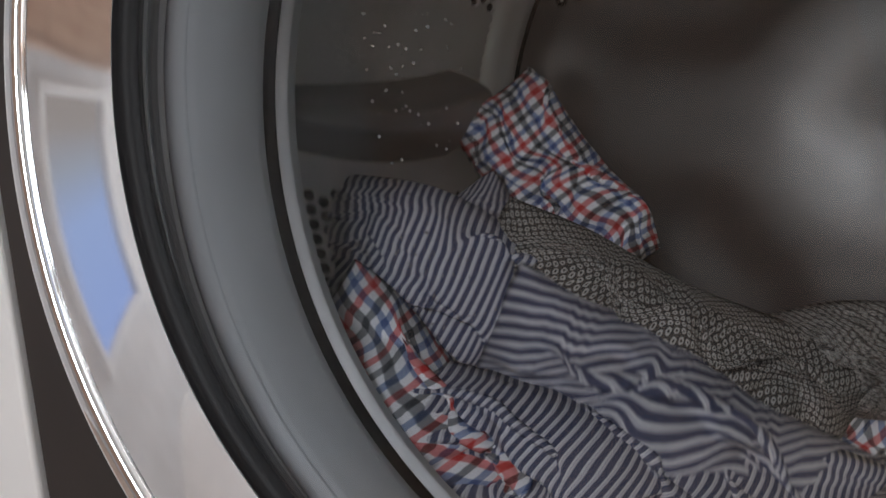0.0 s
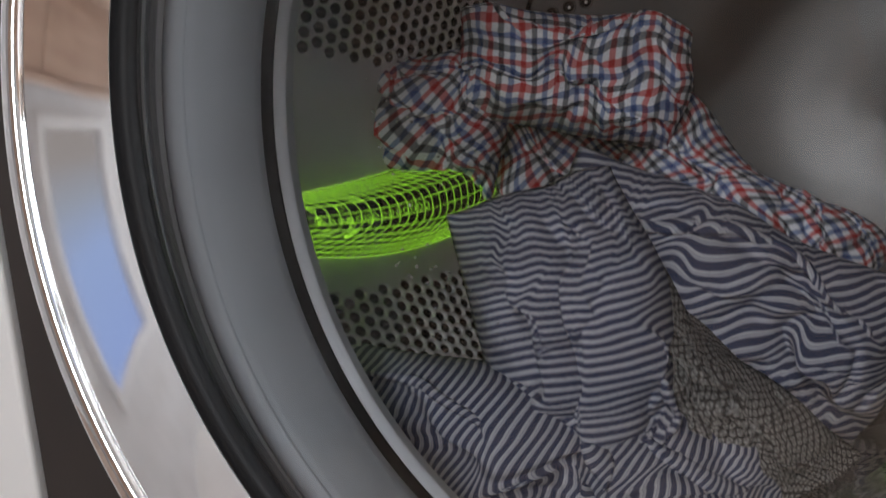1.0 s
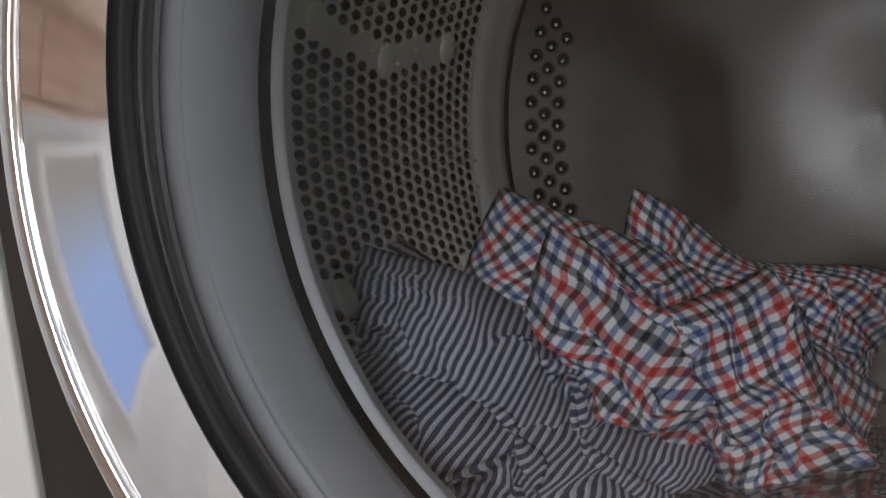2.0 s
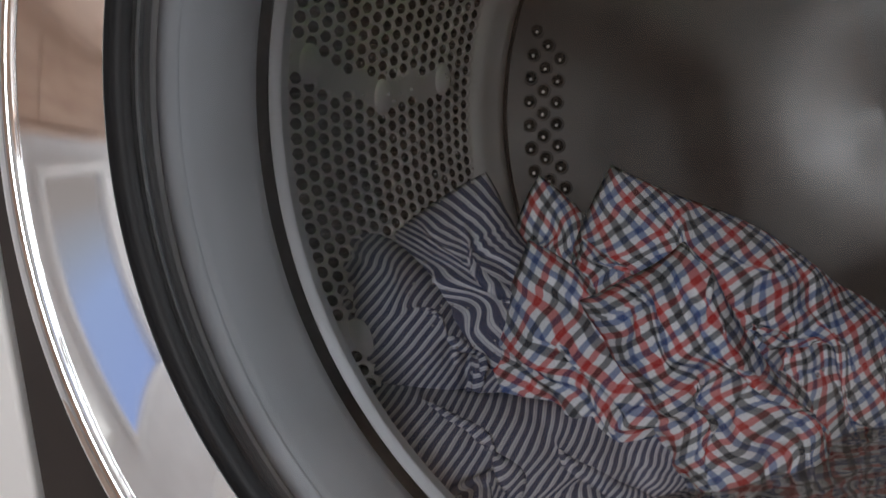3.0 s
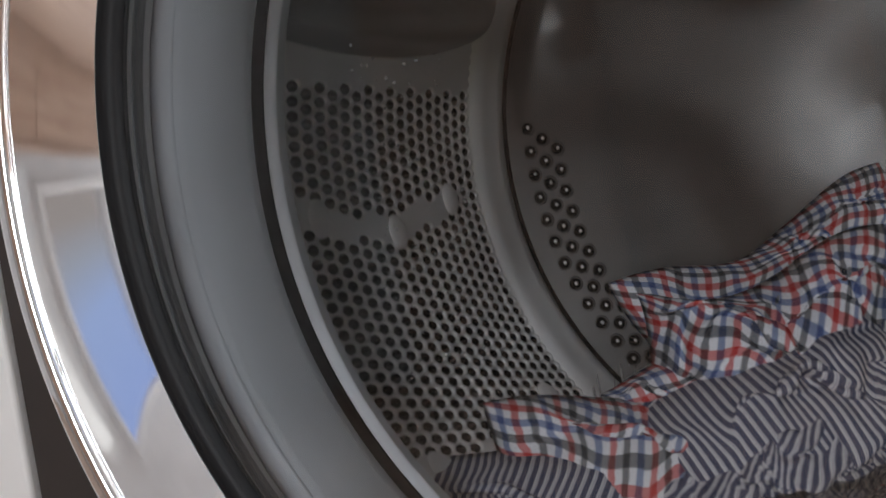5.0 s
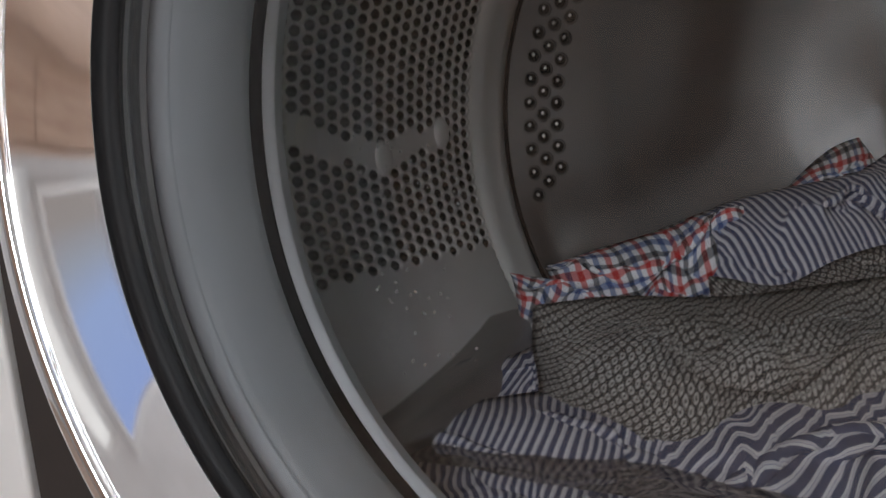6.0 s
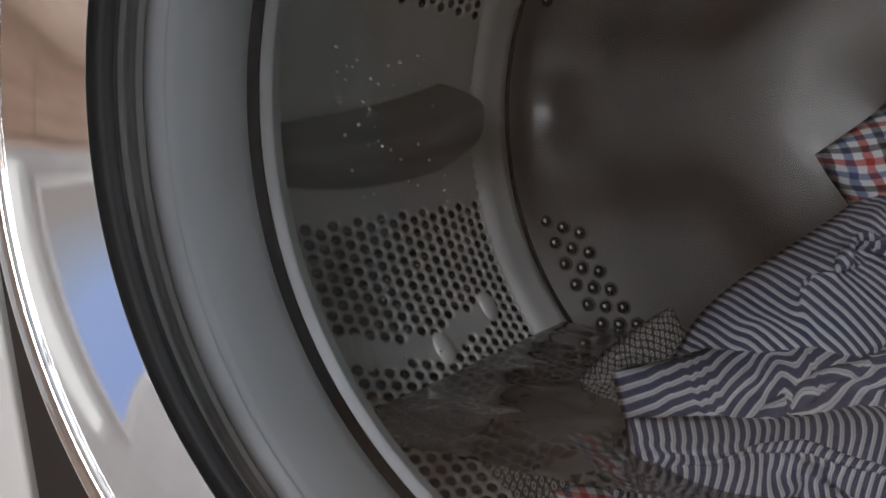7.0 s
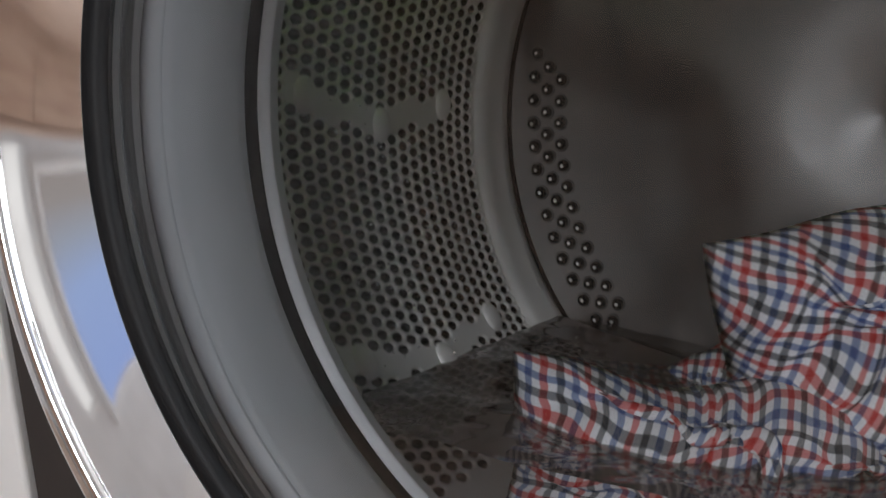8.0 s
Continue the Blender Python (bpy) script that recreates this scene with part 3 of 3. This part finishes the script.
def neighbour():
    cab = empty("kitchen_cabinet", (-0.62, 0, FLOOR), "white lacquered kitchen cabinet beside the machine", "cabinet")
    b = bmesh.new()
    box(b, -0.30, 0.30, 0.055, 0.62, 0.1, 0.86, 0.002)
    part("body", b, WHITE, cab, smooth=False)
    b = bmesh.new()
    box(b, -0.30, 0.3115, 0.027, 0.052, 0.1, 0.86, 0.002)
    part("door", b, WHITE, cab, "plain white cabinet door", smooth=False)
    b = bmesh.new()
    box(b, -0.30, 0.30, 0.1, 0.6, 0.0, 0.1)
    part("plinth", b, WHITE, cab, smooth=False)


R_E0, Y_E0, R_E1, Y_E1, DISH = 0.2059, -0.0912, 0.1812, -0.0730, 0.0003
R_E2, Y_E2, R_E3, Y_E3, R_E4, Y_E4, R_E6, Y_E6 = 0.2009, -0.0195, 0.1927, -0.0205, 0.2068, 0.0600, 0.2066, 0.0830
room()
body()
door()
gasket()
shell = drum()
for turn, lit in ((0, True), (92, True), (-90, False), (180, False)):
    lifter(shell, turn, lit)
neighbour()
sideboard()


def water():
    """Shallow wash water lying in the drum, with a rippled top."""
    z0, verts, faces = -0.155, [], []
    nx, ny = 70, 60
    half = math.sqrt((R_WALL - 0.002) ** 2 - z0 ** 2)
    for i in range(nx + 1):
        for j in range(ny + 1):
            x, y = -half + 2 * half * i / nx, 0.1 + 0.345 * j / ny
            verts.append((x, y - 0.25, z0 + 0.0018 * noise.noise((x * 22, y * 22, 3.0)) + 0.0009 * noise.noise((x * 70, y * 70, 1.0))))
    for i in range(nx):
        for j in range(ny):
            a = i * (ny + 1) + j
            faces.append((a, a + ny + 1, a + ny + 2, a + 1))
    ob = link("water", verts, faces, WATER, label="")
    ob.location = (0, 0.25, 0)
    return tagged(ob, "dark rippled wash water lying in the drum", "water", kind="stuff")


pool = water()


def splash(seed, count, spread):
    """Falling drops and threads of water thrown from a lifter, one rigid cluster."""
    rng = random.Random(seed)
    spots = []
    for i in range(count):
        thread = rng.random() < 0.3
        r = rng.uniform(0.0004, 0.0011)
        spots.append((rng.uniform(-spread, spread), rng.uniform(-0.06, 0.06), rng.uniform(-0.06, 0.06), r, rng.uniform(0.005, 0.016) if thread else r * 1.3))
    v, f = beads(spots)
    return tagged(link("splash", v, f, DROP), "falling drops and threads of clear wash water", "water", "falling splashes", "stuff")


splashes = [splash(3, 240, 0.055), splash(8, 200, 0.06)]
rng = random.Random(12)
spots = []
for i in range(90):
    x, z = rng.uniform(-0.108, -0.080), rng.uniform(-0.06, 0.03)
    r = rng.uniform(0.0002, 0.0005)
    spots.append((x, Y_E1 + 0.008, z, r, r))
v, f = beads(spots)
tagged(link("droplets", v, f, DROP), "tiny water droplets on the inside of the door glass", "water", kind="stuff")


# ---- the laundry ----
def cloth(name, parent, material, w, h, seed, lam=0.05, amp=0.012, slant=30.0, bulge=0.05, turn=0.0, taper=0.0, cut=2.6):
    """A rigid crumpled fold of cloth, w by h metres, bulging towards +z, its edges turned back."""
    nu, nv = 96, 70
    lam, amp = lam * 1.2, amp * 1.3
    rng = random.Random(seed)
    off = Vector((rng.uniform(0, 50), rng.uniform(0, 50), rng.uniform(0, 50)))
    ca, sa = math.cos(radians(slant)), math.sin(radians(slant))
    cb, sb = math.cos(radians(slant + 55)), math.sin(radians(slant + 55))
    P = np.zeros((nu + 1, nv + 1, 3))
    for i in range(nu + 1):
        for j in range(nv + 1):
            u, v = -0.5 + i / nu, -0.5 + j / nv
            wav = noise.noise(Vector((u * 2.2, v * 2.2, 0)) + off)
            wav2 = noise.noise(Vector((u * 2.2, v * 2.2, 9)) + off)
            x = u * w * (1 - taper * (v + 0.5)) + 0.10 * h * wav
            y = v * h * (1 + 0.25 * wav2) + 0.12 * h * wav2
            m = max(0.0, 1 - abs(2 * u) ** cut) * max(0.0, 1 - abs(2 * v) ** cut)
            ph = (x * ca + y * sa) / lam + 1.1 * wav + 0.35 * noise.noise(Vector((u * 8, v * 8, 4)) + off)
            ph2 = (x * cb + y * sb) / (lam * 0.62) + 1.3 * wav2
            ridge = abs(math.sin(math.pi * ph)) ** 0.75
            ridge2 = abs(math.sin(math.pi * ph2)) ** 0.8
            k = 0.5 + 0.5 * noise.noise(Vector((u * 2.2, v * 2.2, 17)) + off)
            z = bulge * (m ** 0.55 - 1) + amp * ridge * (0.08 + 0.92 * m ** 0.6) + amp * 0.30 * ridge2 * k * m ** 0.4 + 0.0018 * noise.noise(Vector((x * 26, y * 26, 2)) + off)
            cr = noise.noise(Vector((u * 2.6 + 0.8 * wav2, v * 2.6, 31)) + off)
            z -= 0.007 * max(0.0, 1 - abs(cr) / 0.08) * m ** 0.3
            lean = 0.5 * amp * m * math.cos(2 * math.pi * ph)
            P[i, j] = (x + lean * ca, y + lean * sa, z)
    U, V = np.zeros((nu + 1, nv + 1)), np.zeros((nu + 1, nv + 1))
    U[1:] = np.cumsum(np.linalg.norm(np.diff(P, axis=0), axis=2), axis=0)
    V[:, 1:] = np.cumsum(np.linalg.norm(np.diff(P, axis=1), axis=2), axis=1)
    U = 0.25 * (U - U[nu // 2]) + 0.75 * np.linspace(-0.5, 0.5, nu + 1)[:, None] * w * 1.15
    V = 0.25 * (V - V[:, nv // 2:nv // 2 + 1]) + 0.75 * np.linspace(-0.5, 0.5, nv + 1)[None, :] * h * 1.15
    ct, st = math.cos(radians(turn)), math.sin(radians(turn))
    verts = P.reshape(-1, 3)
    faces = [(i * (nv + 1) + j, (i + 1) * (nv + 1) + j, (i + 1) * (nv + 1) + j + 1, i * (nv + 1) + j + 1) for i in range(nu) for j in range(nv)]
    ob = link(name, verts, faces, material, parent)
    lay = ob.data.uv_layers.new(name="cloth")
    uv = np.stack([(U * ct - V * st).ravel(), (U * st + V * ct).ravel()], 1)
    idx = np.zeros(len(ob.data.loops), dtype=int)
    ob.data.loops.foreach_get("vertex_index", idx)
    lay.data.foreach_set("uv", uv[idx].ravel())
    so = ob.modifiers.new("thickness", "SOLIDIFY")
    so.thickness, so.offset = 0.0012, -1
    return ob


shirt_check = empty("checked_shirt", (0, 0.25, 0), "wet crumpled shirt in red, white and blue checks", "shirt")
shirt_stripe = empty("striped_shirt", (0, 0.25, 0), "wet crumpled shirt in navy and white stripes", "shirt")
shirt_print = empty("printed_shirt", (0, 0.25, 0), "wet grey shirt printed with small pale rings", "shirt")
PIECES = {}
PIECES['check_large'] = cloth("fold", shirt_check, CHECKED, 0.2, 0.115, 11, lam=0.06, amp=0.017, slant=70, bulge=0.055, turn=35)
PIECES['check_back'] = cloth("fold", shirt_check, CHECKED, 0.155, 0.085, 12, lam=0.05, amp=0.014, slant=20, bulge=0.045, turn=20)
PIECES['check_flap'] = cloth("fold", shirt_check, CHECKED, 0.125, 0.062, 13, lam=0.06, amp=0.008, slant=80, bulge=0.03, turn=-5, cut=5)
PIECES['check_low'] = cloth("fold", shirt_check, CHECKED, 0.18, 0.07, 14, lam=0.045, amp=0.014, slant=60, bulge=0.045, turn=10)
PIECES['stripe_roll'] = cloth("fold", shirt_stripe, STRIPED, 0.165, 0.085, 21, lam=0.05, amp=0.015, slant=85, bulge=0.05, turn=8)
PIECES['stripe_sheet'] = cloth("fold", shirt_stripe, STRIPED, 0.19, 0.09, 22, lam=0.05, amp=0.015, slant=75, bulge=0.05, turn=70)
PIECES['stripe_low'] = cloth("fold", shirt_stripe, STRIPED, 0.24, 0.085, 23, lam=0.045, amp=0.016, slant=50, bulge=0.05, turn=15)
PIECES['stripe_corner'] = cloth("fold", shirt_stripe, STRIPED, 0.1, 0.075, 24, lam=0.045, amp=0.009, slant=40, bulge=0.035, turn=50)
PIECES['check_sleeve'] = cloth("fold", shirt_check, CHECKED, 0.12, 0.075, 15, lam=0.05, amp=0.013, slant=60, bulge=0.04, turn=30)
PIECES['print_large'] = cloth("fold", shirt_print, PRINTED, 0.19, 0.085, 31, lam=0.06, amp=0.014, slant=80, bulge=0.045, turn=20)
PIECES['print_small'] = cloth("fold", shirt_print, PRINTED, 0.11, 0.055, 32, lam=0.05, amp=0.008, slant=75, bulge=0.03, turn=0)


# ---- motion of the things ----
DRUM_TURN = [(0, 255), (0.4, 221), (0.8, 187.6), (1, 177.2), (1.2, 165.8), (1.3, 160), (1.4, 156.7), (1.5, 153.5), (1.6, 150), (1.7, 145), (2.0, 132), (2.2, 127.5), (2.5, 127), (2.8, 131.5), (3, 137), (3.2, 143), (3.4, 151), (3.5, 155), (3.6, 159.5), (3.8, 168), (4, 180), (4.1, 186), (4.3, 199), (4.5, 214), (4.7, 227), (5.8, 284.5), (6, 294), (6.2, 306), (6.5, 320.5), (6.8, 337), (7, 350), (7.2, 362), (7.4, 374.5), (7.6, 385.5), (7.8, 398), (8, 410)]
FOLD_ROWS = {
    'check_large': [(0, -0.026, 0.05, -0.186, 92, 30, 22), (0.5, -0.111, 0.03, -0.195, 91, 30, 21), (0.8, -0.229, 0.08, -0.019, 91, 20, 21), (1, -0.224, 0.09, 0.012, 80, 20, 21), (1.3, -0.162, 0.03, -0.03, 75, 25, 21), (1.5, -0.137, -0.03, -0.113, 75, 32, 21), (1.7, -0.127, -0.03, -0.114, 80, 35, 21), (2.8, -0.08, 0.02, -0.119, 89, 43, 20), (3, -0.072, 0.02, -0.12, 89, 40, 20), (3.5, -0.055, 0.02, -0.153, 88, 28, 20), (4, -0.014, -0.01, -0.156, 78, 22, 20), (4.5, -0.017, -0.03, -0.154, 73, -2, 21), (4.7, -0.017, -0.03, -0.162, 78, -6, 21), (5.8, 0.032, 0, -0.165, 88, -20, 22), (6.5, 0.045, 0, -0.166, 88, -31, 22), (7, 0.108, 0.02, -0.036, 89, -21, 22), (7.5, -0.004, -0.01, -0.08, 89, -19, 22), (8, 0.037, -0.01, -0.117, 89, 4, 22)],
    'check_back': [(0, -0.226, -0.03, -0.185, 92, 40, 22), (0.5, -0.207, 0.05, 0.046, 91, -15, 21), (1, -0.07, 0.08, -0.046, 91, 45, 21), (1.5, -0.061, 0.08, -0.101, 90, 25, 21), (1.7, -0.06, 0.08, -0.101, 90, 25, 21), (3, -0.136, 0.05, -0.096, 89, 40, 20), (3.5, -0.139, 0.05, -0.127, 88, 45, 20), (4, -0.086, 0.06, -0.177, 88, 35, 20), (4.5, -0.012, 0.05, -0.128, 88, -15, 21), (4.7, -0.025, 0.05, -0.103, 88, -15, 22), (5.8, -0.056, 0.11, -0.088, 88, -25, 22), (6, -0.052, 0.11, -0.083, 88, -20, 22), (6.5, 0.036, 0.08, -0.154, 88, -26, 22), (7, 0.04, 0.08, -0.125, 89, -21, 22), (7.5, -0.061, 0.08, -0.104, 89, -31, 23), (8, -0.101, 0.08, -0.157, 89, -13, 22)],
    'check_flap': [(0, -0.163, 0.05, -0.004, 94, 68, 25), (0.3, -0.146, 0.05, 0.028, 102, 85, 33), (0.5, -0.122, 0.05, 0.037, 91, 30, 21), (0.8, -0.108, 0.05, 0.012, 91, 30, 21), (1, -0.136, 0.03, 0.049, 90, 20, 21), (1.3, -0.096, -0.01, -0.039, 90, 50, 21), (1.5, -0.053, -0.05, -0.129, 90, 80, 20), (1.7, -0.049, -0.05, -0.135, 89, 80, 19), (3, -0.079, -0.05, -0.118, 86, 72, 17), (3.5, -0.062, -0.05, -0.135, 88, 52, 19), (4, -0.04, -0.05, -0.133, 87, 55, 19), (4.5, -0.037, -0.05, -0.137, 88, 15, 21), (5.8, -0.112, 0.05, -0.083, 88, -25, 22), (6, -0.107, 0.06, -0.079, 88, -2, 21), (6.5, -0.103, 0.11, -0.113, 88, 4, 21), (7, -0.037, 0.05, -0.198, 89, -1, 22), (7.5, -0.009, 0, -0.044, 89, -11, 22), (8, -0.085, 0.02, -0.174, 89, 14, 22)],
    'check_low': [(0, -0.167, -0.14, -0.127, 92, 45, 22), (0.5, -0.172, -0.155, -0.108, 91, 50, 22), (1, -0.276, 0.1, -0.026, 91, 45, 21), (1.5, -0.08, -0.05, -0.096, 90, 32, 21), (3, -0.103, -0.03, -0.128, 89, 35, 20), (3.5, -0.111, -0.03, -0.129, 88, 30, 20), (4, -0.042, -0.07, -0.157, 88, 5, 21), (4.5, -0.04, -0.07, -0.16, 88, 5, 21), (5.8, -0.157, -0.05, -0.126, 88, -20, 22), (6.5, -0.03, -0.05, -0.2, 88, -11, 22), (7, -0.052, -0.05, -0.191, 89, -6, 22), (7.5, -0.067, -0.07, -0.137, 89, 14, 22), (8, -0.068, -0.07, -0.149, 89, 12, 22)],
    'stripe_roll': [(0, -0.182, -0.07, -0.057, 92, 30, 22), (0.5, -0.14, -0.1, -0.066, 92, 52, 22), (0.8, -0.148, -0.07, -0.068, 92, 70, 22), (1, -0.126, -0.08, -0.093, 94, 85, 25), (1.5, -0.14, -0.08, -0.142, 90, 40, 21), (1.7, -0.153, -0.08, -0.128, 90, 35, 21), (3, -0.226, -0.06, -0.086, 88, 48, 20), (3.5, -0.198, -0.07, -0.127, 88, 45, 20), (4, -0.115, -0.06, -0.179, 88, 22, 20), (4.5, -0.046, -0.08, -0.178, 88, -10, 21), (5.8, -0.054, 0.05, -0.082, 88, -30, 22), (6, -0.036, 0.08, -0.079, 88, -15, 22), (6.5, -0.009, 0, -0.12, 88, -29, 22), (7, -0.012, -0.03, -0.102, 88, -36, 23), (7.2, -0.06, -0.05, -0.119, 87, -61, 24), (7.5, -0.147, -0.1, -0.151, 88, 44, 21), (8, -0.153, -0.05, -0.216, 89, 34, 22)],
    'stripe_sheet': [(0, -0.092, -0.1, -0.143, 92, 38, 22), (0.5, -0.11, 0.01, -0.047, 91, 38, 22), (1, -0.076, 0.02, -0.084, 90, 32, 21), (1.5, -0.197, -0.03, -0.149, 90, 30, 21), (1.7, -0.206, -0.03, -0.13, 90, 35, 21), (3, -0.193, -0.02, -0.107, 86, 72, 17), (3.5, -0.196, 0, -0.144, 88, 52, 19), (4, -0.133, -0.02, -0.2, 88, 22, 20), (4.5, -0.031, -0.05, -0.19, 88, -10, 21), (5.8, -0.07, -0.05, -0.109, 88, -15, 22), (6, -0.023, -0.09, -0.169, 88, -5, 22), (6.5, -0.009, -0.05, -0.157, 88, -11, 22), (7, -0.007, -0.06, -0.147, 89, -3, 22), (7.5, -0.164, -0.05, -0.21, 89, 39, 21), (8, -0.172, -0.03, -0.222, 89, 29, 22)],
    'stripe_low': [(0, -0.114, -0.13, -0.146, 92, 25, 22), (0.5, -0.136, -0.15, -0.146, 91, 35, 21), (1, -0.151, -0.1, -0.133, 90, 20, 21), (1.5, -0.167, -0.1, -0.127, 90, 25, 21), (3, -0.189, -0.1, -0.139, 89, 18, 20), (3.5, -0.157, -0.1, -0.134, 89, 25, 20), (4, -0.11, -0.1, -0.168, 88, 18, 20), (4.5, -0.1, -0.08, -0.189, 88, 5, 21), (5.8, -0.135, -0.1, -0.142, 88, 5, 21), (6.5, -0.044, -0.09, -0.168, 88, 1, 22), (7, 0.02, -0.09, -0.165, 89, 4, 22), (7.5, -0.147, -0.1, -0.197, 89, 19, 22), (8, -0.137, -0.1, -0.205, 89, 9, 22)],
    'stripe_corner': [(0, -0.215, -0.01, -0.045, 92, -15, 20), (0.5, -0.153, 0.04, -0.011, 91, -15, 21), (1, -0.195, -0.08, -0.123, 90, 15, 21), (1.5, -0.219, -0.06, -0.117, 90, 50, 21), (3, -0.225, -0.07, -0.119, 89, 30, 20), (3.5, -0.214, -0.07, -0.126, 88, 30, 20), (4, -0.156, -0.05, -0.174, 88, 20, 20), (4.5, -0.014, -0.1, -0.181, 88, -15, 21), (6, -0.149, -0.03, -0.125, 88, -10, 22), (6.5, -0.107, -0.07, -0.162, 88, -6, 22), (7, -0.056, -0.07, -0.153, 88, -31, 23), (7.5, -0.138, -0.07, -0.2, 89, 29, 21), (8, -0.139, -0.07, -0.21, 89, 24, 22)],
    'print_large': [(0, -0.091, -0.05, -0.095, 92, 34, 22), (0.5, -0.082, -0.03, -0.112, 91, 50, 22), (1, -0.078, -0.03, -0.14, 91, 50, 21), (1.5, -0.036, -0.03, -0.191, 90, 30, 21), (2.6, 0.044, -0.03, -0.208, 89, 10, 21), (3.5, 0.045, -0.03, -0.209, 89, 0, 21), (4.5, 0.017, -0.01, -0.175, 88, -10, 21), (5.8, -0.02, 0.01, -0.098, 88, -20, 22), (6, -0.047, -0.06, -0.11, 88, 5, 21), (6.5, -0.105, -0.01, -0.139, 88, -1, 22), (7, -0.131, -0.01, -0.147, 89, -11, 22), (7.5, -0.142, 0, -0.199, 89, -11, 22), (8, -0.128, 0, -0.205, 89, -1, 22)],
    'print_small': [(0, -0.041, 0, -0.11, 92, 15, 21), (0.5, -0.126, -0.01, -0.049, 91, 50, 22), (1, -0.079, -0.05, -0.121, 91, 55, 21), (1.5, -0.064, -0.01, -0.199, 90, 30, 21), (2.6, 0.047, 0.05, -0.219, 89, 10, 21), (3.5, 0.048, 0.05, -0.22, 89, 0, 21), (4.5, 0.018, 0.05, -0.176, 88, -10, 21), (5.8, -0.015, 0.05, -0.082, 88, -25, 22), (6, -0.022, 0.03, -0.101, 88, 0, 21), (6.5, -0.074, 0.01, -0.103, 88, 17, 21), (7, -0.137, 0.01, -0.134, 89, -21, 22), (7.5, -0.12, 0.03, -0.204, 89, -11, 22), (8, -0.106, 0.03, -0.209, 89, -1, 22)],
    'check_sleeve': [(0, -0.097, -0.05, -0.188, 92, 30, 22), (0.5, -0.224, -0.05, -0.037, 93, 70, 23), (0.8, -0.236, -0.01, 0.006, 91, 50, 21), (1, -0.23, 0.01, 0.046, 90, 20, 21), (1.3, -0.179, 0.02, -0.006, 90, 25, 21), (1.5, -0.109, -0.01, -0.098, 90, 30, 21), (3, -0.101, -0.01, -0.106, 89, 30, 20), (3.5, -0.091, -0.01, -0.135, 89, 25, 20), (4, -0.055, -0.03, -0.171, 88, 20, 20), (4.5, -0.011, -0.05, -0.137, 88, -5, 21), (6, -0.129, 0.05, -0.096, 88, -2, 21), (6.5, -0.065, 0.03, -0.209, 88, -1, 22), (7.5, -0.111, 0.03, -0.128, 89, -6, 22), (8, -0.133, 0.05, -0.162, 89, -1, 22)],
}


def motions():
    walk(shell, [(t, pose(0, 0, UP, 0, -a, 0)) for t, a in DRUM_TURN])
    walk(pool, [(t, pose(0, 0.25, 0, 0, a, 0)) for t, a in ((0, -12), (0.8, -12), (1.6, -4), (2.4, 0), (3.4, -4), (4.5, -8), (5.2, 4), (6.0, 14), (7.0, 16), (8.0, 18))])
    for ob, x, lag in zip(splashes, (-0.17, -0.12), (0.0, 0.12)):
        fall = ((0.0, 0.09), (0.9, 0.10), (1.2, 0.11), (1.45, 0.05), (1.6, -0.02), (1.75, -0.10), (1.95, -0.17), (3.0, -0.18), (8.0, -0.18))
        walk(ob, [(t if t in (0.0, 8.0) else round(t + lag, 2), pose(x - 0.05 if t < 1.3 else x + 0.07 if z < -0.15 else x, 0.30, z + (0.12 if t < 1.3 else 0), 0, 0, 0)) for t, z in fall])
    for name, rows in FOLD_ROWS.items():
        walk(PIECES[name], [(r[0], pose(*r[1:])) for r in rows])


motions()
